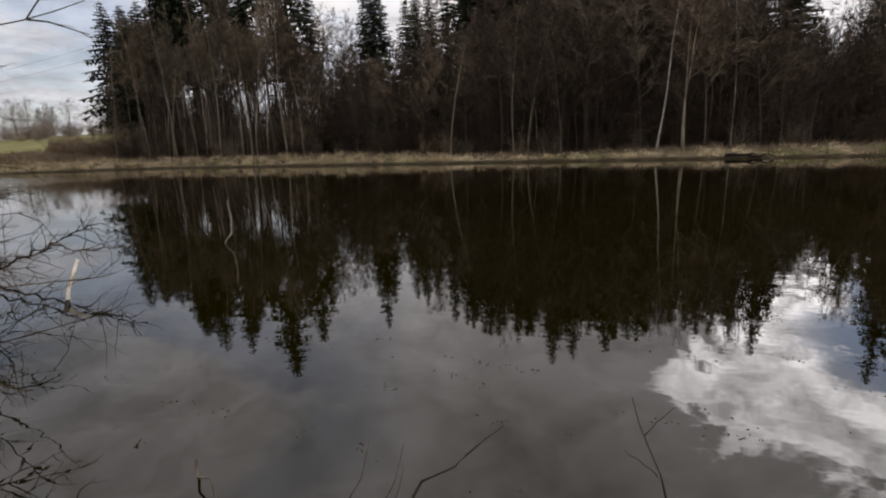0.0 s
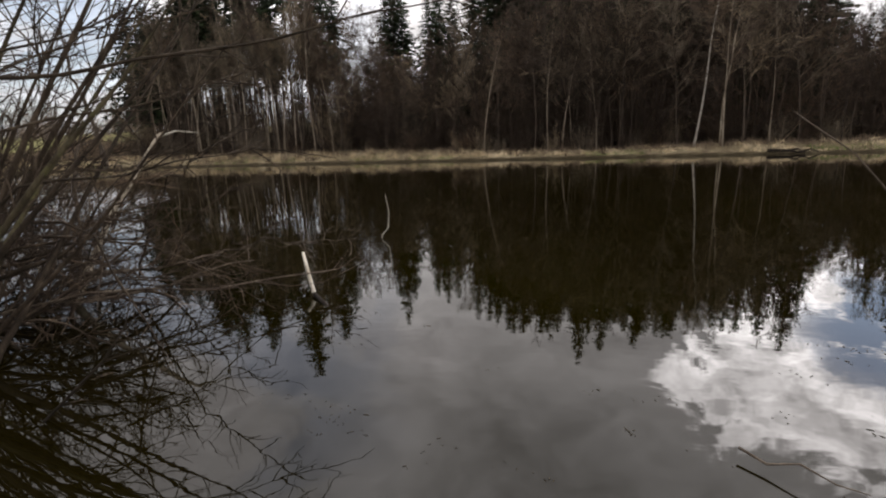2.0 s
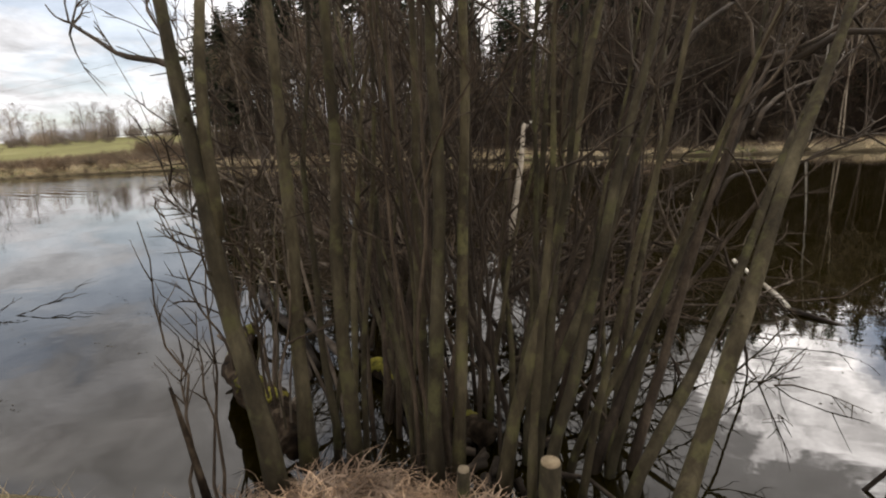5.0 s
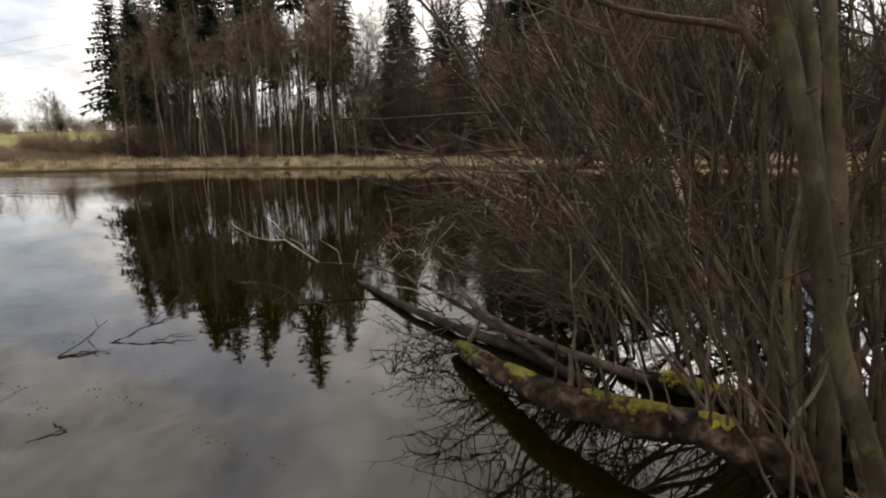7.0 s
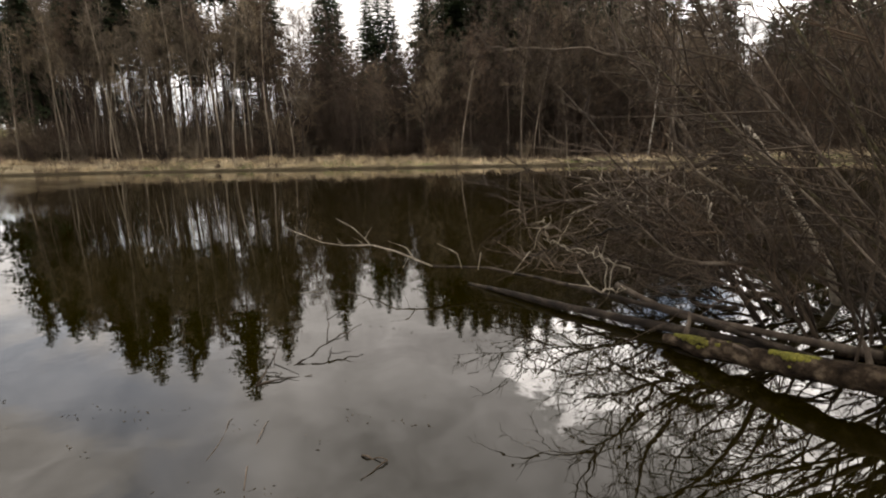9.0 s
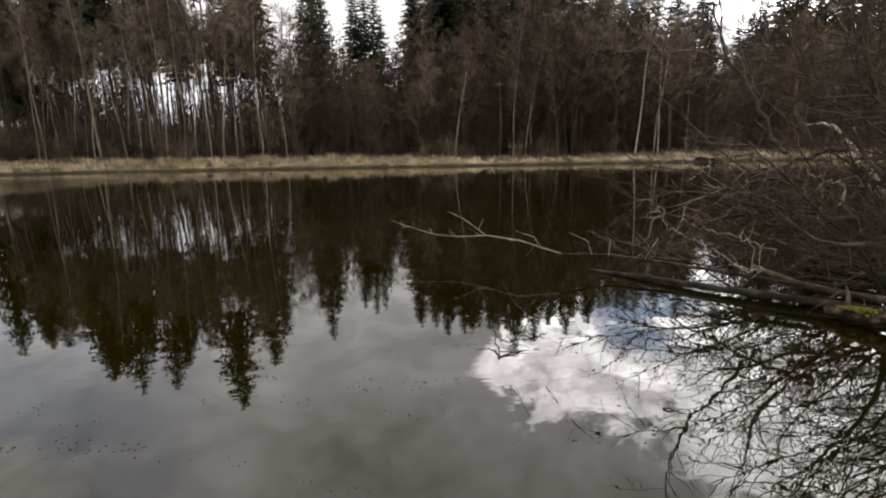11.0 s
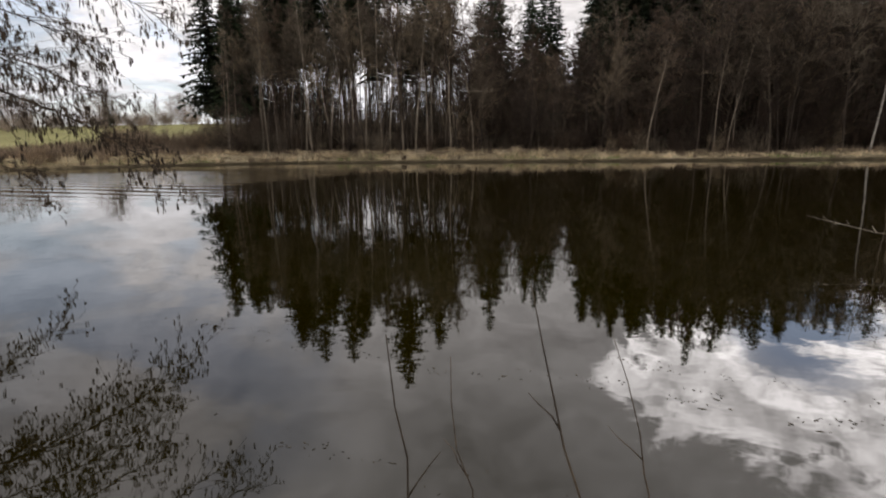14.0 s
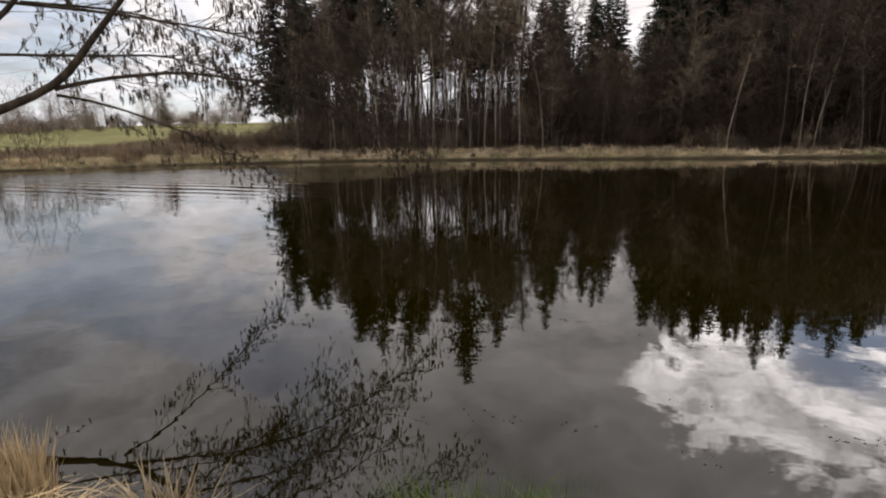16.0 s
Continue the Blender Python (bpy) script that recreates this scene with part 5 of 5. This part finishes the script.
def thatch(x, y, n_, radius, hump, mat, label, length=0.34):
    """Long flat blades that have fallen over one another into a low matted heap."""
    g = Geo()
    for _ in range(n_):
        a, r = rng.random() * 6.283, radius * math.sqrt(rng.random())
        px, py = x + math.cos(a) * r, y + math.sin(a) * r
        z0 = gz(px, py) + hump * (1 - (r / radius) ** 2) * rng.uniform(0.2, 1.0) - 0.01
        a2 = a + rng.gauss(0, 1.5)
        l, w = length * rng.uniform(0.3, 1.15), rng.uniform(0.0018, 0.0052)
        lift, drop = rng.uniform(0.02, 0.30), rng.uniform(0.25, 0.75)
        turn = rng.gauss(0, 1.5)
        c = Vector((px, py, z0))
        base = len(g.v)
        for i in range(6):
            u = i / 5
            d = Vector((math.cos(a2 + turn * u), math.sin(a2 + turn * u), 0))
            if i:
                c = c + (d + Vector((0, 0, lift - drop * 1.6 * u))) * l / 5
                c.z = max(c.z, gz(c.x, c.y) + 0.004)
            sd = Vector((-d.y, d.x, rng.uniform(-0.5, 0.5))) * w * (1 - 0.75 * u)
            g.v += [c - sd, c + sd]
        for i in range(5):
            k = base + 2 * i
            g.f.append((k, k + 1, k + 3, k + 2))
    return tagged(new("dry_grass_tuft", g.mesh("dry_grass_tuft", mat)), label, "grass", kind="stuff")


MATTED = "heap of matted reddish-brown dead grass at the willow's foot"
for x, y, n_, r_, h_ in ((3.42, 1.66, 900, 0.30, 0.17), (3.22, 1.80, 600, 0.24, 0.13), (3.30, 1.42, 700, 0.28, 0.12), (3.0, 1.40, 420, 0.24, 0.08), (3.74, 1.55, 480, 0.24, 0.07), (3.65, 1.22, 560, 0.30, 0.06), (4.05, 1.66, 420, 0.28, 0.07), (4.32, 1.58, 360, 0.22, 0.10), (4.0, 1.35, 380, 0.28, 0.05)):
    thatch(x, y, n_, r_, h_, M_THATCH, MATTED)
tuft("dry_grass_tuft", -14.15, 1.42, 520, 0.20, 0.46, M_STRAW, "tall upright tuft of dry straw-coloured grass", 0.30, 0.011)
tuft("dry_grass_tuft", -13.25, 1.40, 190, 0.13, 0.34, M_STRAW, DRY, 0.8, 0.011)
thatch(-13.3, 1.32, 300, 0.26, 0.12, M_STRAW, "bent straw-coloured grass fallen over the bank", 0.3)
thatch(-13.95, 1.25, 260, 0.28, 0.12, M_STRAW, "bent straw-coloured grass fallen over the bank", 0.3)
tuft("dry_grass_tuft", -10.75, 1.5, 240, 0.25, 0.22, M_STRAW, DRY, 0.9)
tuft("green_grass_tuft", -11.35, 1.66, 800, 0.30, 0.40, M_GREEN, "fresh green grass at the water's edge", 0.7)
tuft("green_grass_tuft", -11.95, 1.58, 700, 0.30, 0.38, M_GREEN, "fresh green grass at the water's edge", 0.7)
tuft("dry_grass_tuft", -9.2, 1.42, 60, 0.5, 0.5, M_STRAW, "thin dry stalks standing on the bank", 0.35, 0.004)
tuft("dry_grass_tuft", 11.2, 1.45, 120, 0.25, 0.25, M_STRAW, DRY, 0.8)
n = 9000
xs = nr.uniform(-17, 14, n)
ys = near_shore(xs) - 0.05 - 2.2 * nr.rand(n)
sward("near_grass", xs, ys, nr.uniform(0.05, 0.16, n), 0.008, M_STRAW, "short dry grass on the near bank", 0.6)

# floating specks and scraps in drifting lines
g = Geo()
for k in range(46):
    x0, y0 = -15.0 + 0.68 * k + rng.uniform(-0.5, 0.5), rng.uniform(2.7, 5.2)
    run, slope, ph = rng.uniform(1.5, 4.0), rng.uniform(-0.42, -0.24), rng.random() * 6.3
    for _ in range(int(run * 20)):
        u = rng.random()
        if math.sin(u * run * 4 + ph) + math.sin(u * run * 9.7 + 2 * ph) < -0.1:
            continue
        x, y = x0 + u * run, y0 + slope * u * run + 0.07 * math.sin(u * run * 2.3 + ph) + rng.gauss(0, 0.035)
        if y < 2.35:
            continue
        a, l = rng.random() * 3.14, rng.uniform(0.004, 0.014) * (2.2 if rng.random() < 0.08 else 1.0)
        c, s_ = math.cos(a) * l, math.sin(a) * l
        w = rng.uniform(0.0012, 0.0035)
        g.tube([(x - c, y - s_, 0.001), (x, y, 0.003), (x + c, y + s_, 0.001)], [w * 0.5, w, w * 0.4], 4)
tagged(new("floating_scraps", g.mesh("floating_scraps", M_DEBRIS)), "brown plant scraps drifting in lines on the water", "debris", kind="stuff")

# ---- the alder with hanging catkins ----
alder = thing("alder", "alder with dark boughs, hanging catkins and old cones over the water", "tree")
rng = random.Random(41)


def bough(pts, r0, r1, twigs, name="bough", mat=M_STEM_DARK):
    pts = [Vector(p) for p in pts]
    n_ = len(pts) - 1
    fine = []
    for i in range(n_ * 4 + 1):
        p, _ = along(pts, i / (n_ * 4))
        fine.append(p + Vector((rng.gauss(0, 1), rng.gauss(0, 1), rng.gauss(0, 1))) * 0.018)
    for _ in range(2):  # soften the bends
        fine = [fine[0]] + [(fine[i - 1] + fine[i] * 2 + fine[i + 1]) / 4 for i in range(1, len(fine) - 1)] + [fine[-1]]
    g = Geo()
    g.tube(fine, [r0 + (r1 - r0) * (i / (len(fine) - 1)) ** 0.8 for i in range(len(fine))], 8)
    ob = part(name, g, mat, alder)
    if not twigs:
        return ob
    gt, gc = Geo(), Geo()
    for _ in range(twigs):
        q, e = along(fine, rng.uniform(0.12, 1.0))
        d = fork(rng, e, rng.uniform(0.35, 0.9))
        l = rng.uniform(0.3, 0.9)
        tw = wander(rng, q, d * l / 4, 4, 0.12, (0, 0, -0.03))
        gt.tube(tw, [0.0055, 0.0045, 0.0035, 0.0028, 0.002], 4, False)
        for _ in range(4):
            q2, e2 = along(tw, rng.uniform(0.3, 1.0))
            t2 = wander(rng, q2, fork(rng, e2, 0.7) * rng.uniform(0.04, 0.10), 2, 0.2, (0, 0, -0.1))
            gt.tube(t2, [0.003, 0.0022, 0.0016], 3, False)
            for _ in range(rng.choice((2, 3, 3, 4))):
                h = rng.uniform(0.055, 0.12)
                c = t2[-1] + Vector((rng.gauss(0, 0.012), rng.gauss(0, 0.012), 0))
                w = rng.uniform(0.0045, 0.007)
                k = Vector((rng.gauss(0, 0.08), rng.gauss(0, 0.08), -1)) * h
                gc.tube([c, c + k * 0.3, c + k * 0.8, c + k], [w * 0.5, w, w * 0.9, w * 0.3], 5)
            if rng.random() < 0.35:
                w = rng.uniform(0.009, 0.015)
                c = t2[1]
                gc.tube([c, c + Vector((0, 0, -w)), c + Vector((0, 0, -w * 2.2)), c + Vector((0, 0, -w * 2.8))], [w * 0.4, w, w * 0.9, w * 0.3], 6)
    tagged(part("twig_spray", gt, M_STEM_DARK, ob), kind="stuff")
    tagged(part("catkin_spray", gc, M_CATKIN, ob, "dark brown hanging catkins"), kind="stuff")
    return ob


bough(((-20.7, 1.6, 0.25), (-20.4, 1.9, 0.9), (-20.2, 2.1, 1.6), (-20.3, 2.3, 2.8), (-20.1, 2.6, 4.2), (-20.2, 2.9, 6.2)), 0.16, 0.05, 0, "trunk", M_TRUNK)
bough(((-20.2, 2.15, 1.5), (-19.0, 3.6, 1.75), (-18.0, 4.65, 2.15), (-17.3, 5.3, 2.62), (-16.9, 5.55, 3.2), (-16.4, 5.8, 3.9), (-15.9, 6.0, 4.7)), 0.085, 0.02, 20, "limb", M_STEM_DARK)
bough(((-20.2, 2.3, 2.4), (-19.0, 4.2, 2.75), (-18.1, 5.0, 3.05), (-17.6, 5.3, 3.6), (-17.3, 5.5, 4.6)), 0.06, 0.02, 16, "limb", M_STEM_DARK)
bough(((-17.32, 5.28, 2.6), (-16.8, 5.6, 2.78), (-16.0, 5.95, 2.82), (-15.0, 6.4, 2.7), (-14.2, 6.7, 2.35), (-13.6, 6.85, 1.95), (-13.1, 6.95, 1.55)), 0.03, 0.005, 84)
bough(((-17.35, 5.3, 2.55), (-17.0, 6.0, 2.4), (-16.7, 7.0, 2.0), (-16.45, 7.7, 1.65), (-16.25, 8.15, 1.35)), 0.02, 0.004, 40)
bough(((-18.6, 5.2, 3.05), (-17.2, 5.6, 3.02), (-16.2, 6.0, 3.05), (-15.4, 6.4, 2.75), (-14.7, 6.8, 2.4)), 0.022, 0.004, 72)
bough(((-18.4, 5.3, 3.7), (-16.7, 5.7, 3.5), (-15.4, 6.2, 3.35), (-14.5, 6.6, 3.0), (-13.7, 6.9, 2.55)), 0.024, 0.004, 80)
bough(((-16.5, 5.8, 3.75), (-15.4, 6.2, 3.9), (-14.4, 6.6, 3.55), (-13.6, 7.0, 3.1)), 0.02, 0.004, 52)
bough(((-16.1, 5.9, 4.4), (-15.0, 6.3, 4.5), (-13.9, 6.8, 4.2), (-12.9, 7.2, 3.6)), 0.02, 0.004, 56)
bough(((-17.4, 5.4, 4.3), (-16.4, 6.6, 4.5), (-15.6, 7.6, 4.2), (-14.9, 8.4, 3.6)), 0.02, 0.004, 50)
bough(((-16.0, 6.0, 4.8), (-14.8, 6.6, 5.1), (-13.6, 7.3, 4.9), (-12.6, 7.9, 4.3)), 0.02, 0.004, 50)
bough(((-17.6, 5.3, 3.6), (-16.9, 6.4, 3.7), (-16.1, 7.6, 3.4), (-15.5, 8.6, 2.8)), 0.02, 0.004, 44)

# ---- power lines over the field ----
for drop in (0.0, 2.3):
    wire = thing("power_cable", "thin overhead power cable crossing the sky", "cable")
    g = Geo()
    ln = []
    for i in range(31):
        s = i / 30
        sag = -1.2 * (1 - (2 * s - 1) ** 2) - (10.0 * max(0, s - 0.85) / 0.15)
        ln.append((-200 + 172 * s, 140 - 71 * s, 24.5 - 2.2 * s + sag - drop))
    g.tube(ln, [0.022] * 31, 5)
    part("cable", g, M_WIRE, wire)

# thin dead boughs of the brush fanning out low over the water beside the white snag
clear_bough(((4.3, 6.1, 0.12), (4.9, 6.25, 0.34), (5.6, 6.3, 0.52), (6.3, 6.25, 0.5), (7.1, 6.1, 0.6)), 0.016, M_DEAD, "", 26, M_DEAD)
clear_bough(((4.4, 6.3, 0.1), (5.0, 6.6, 0.42), (5.6, 6.8, 0.72), (6.2, 6.9, 0.85)), 0.018, M_STEM_DARK, "", 24, M_STEM_DARK)
clear_bough(((4.2, 5.9, 0.15), (4.7, 5.8, 0.7), (5.2, 5.7, 1.15), (5.9, 5.6, 1.4)), 0.016, M_STEM_DARK, "", 24, M_STEM_DARK)
clear_bough(((4.1, 5.6, 0.2), (4.6, 5.3, 0.9), (5.2, 5.1, 1.5), (6.0, 4.9, 1.95), (6.6, 4.8, 2.2)), 0.018, M_STEM_DARK, "", 26, M_STEM_DARK)
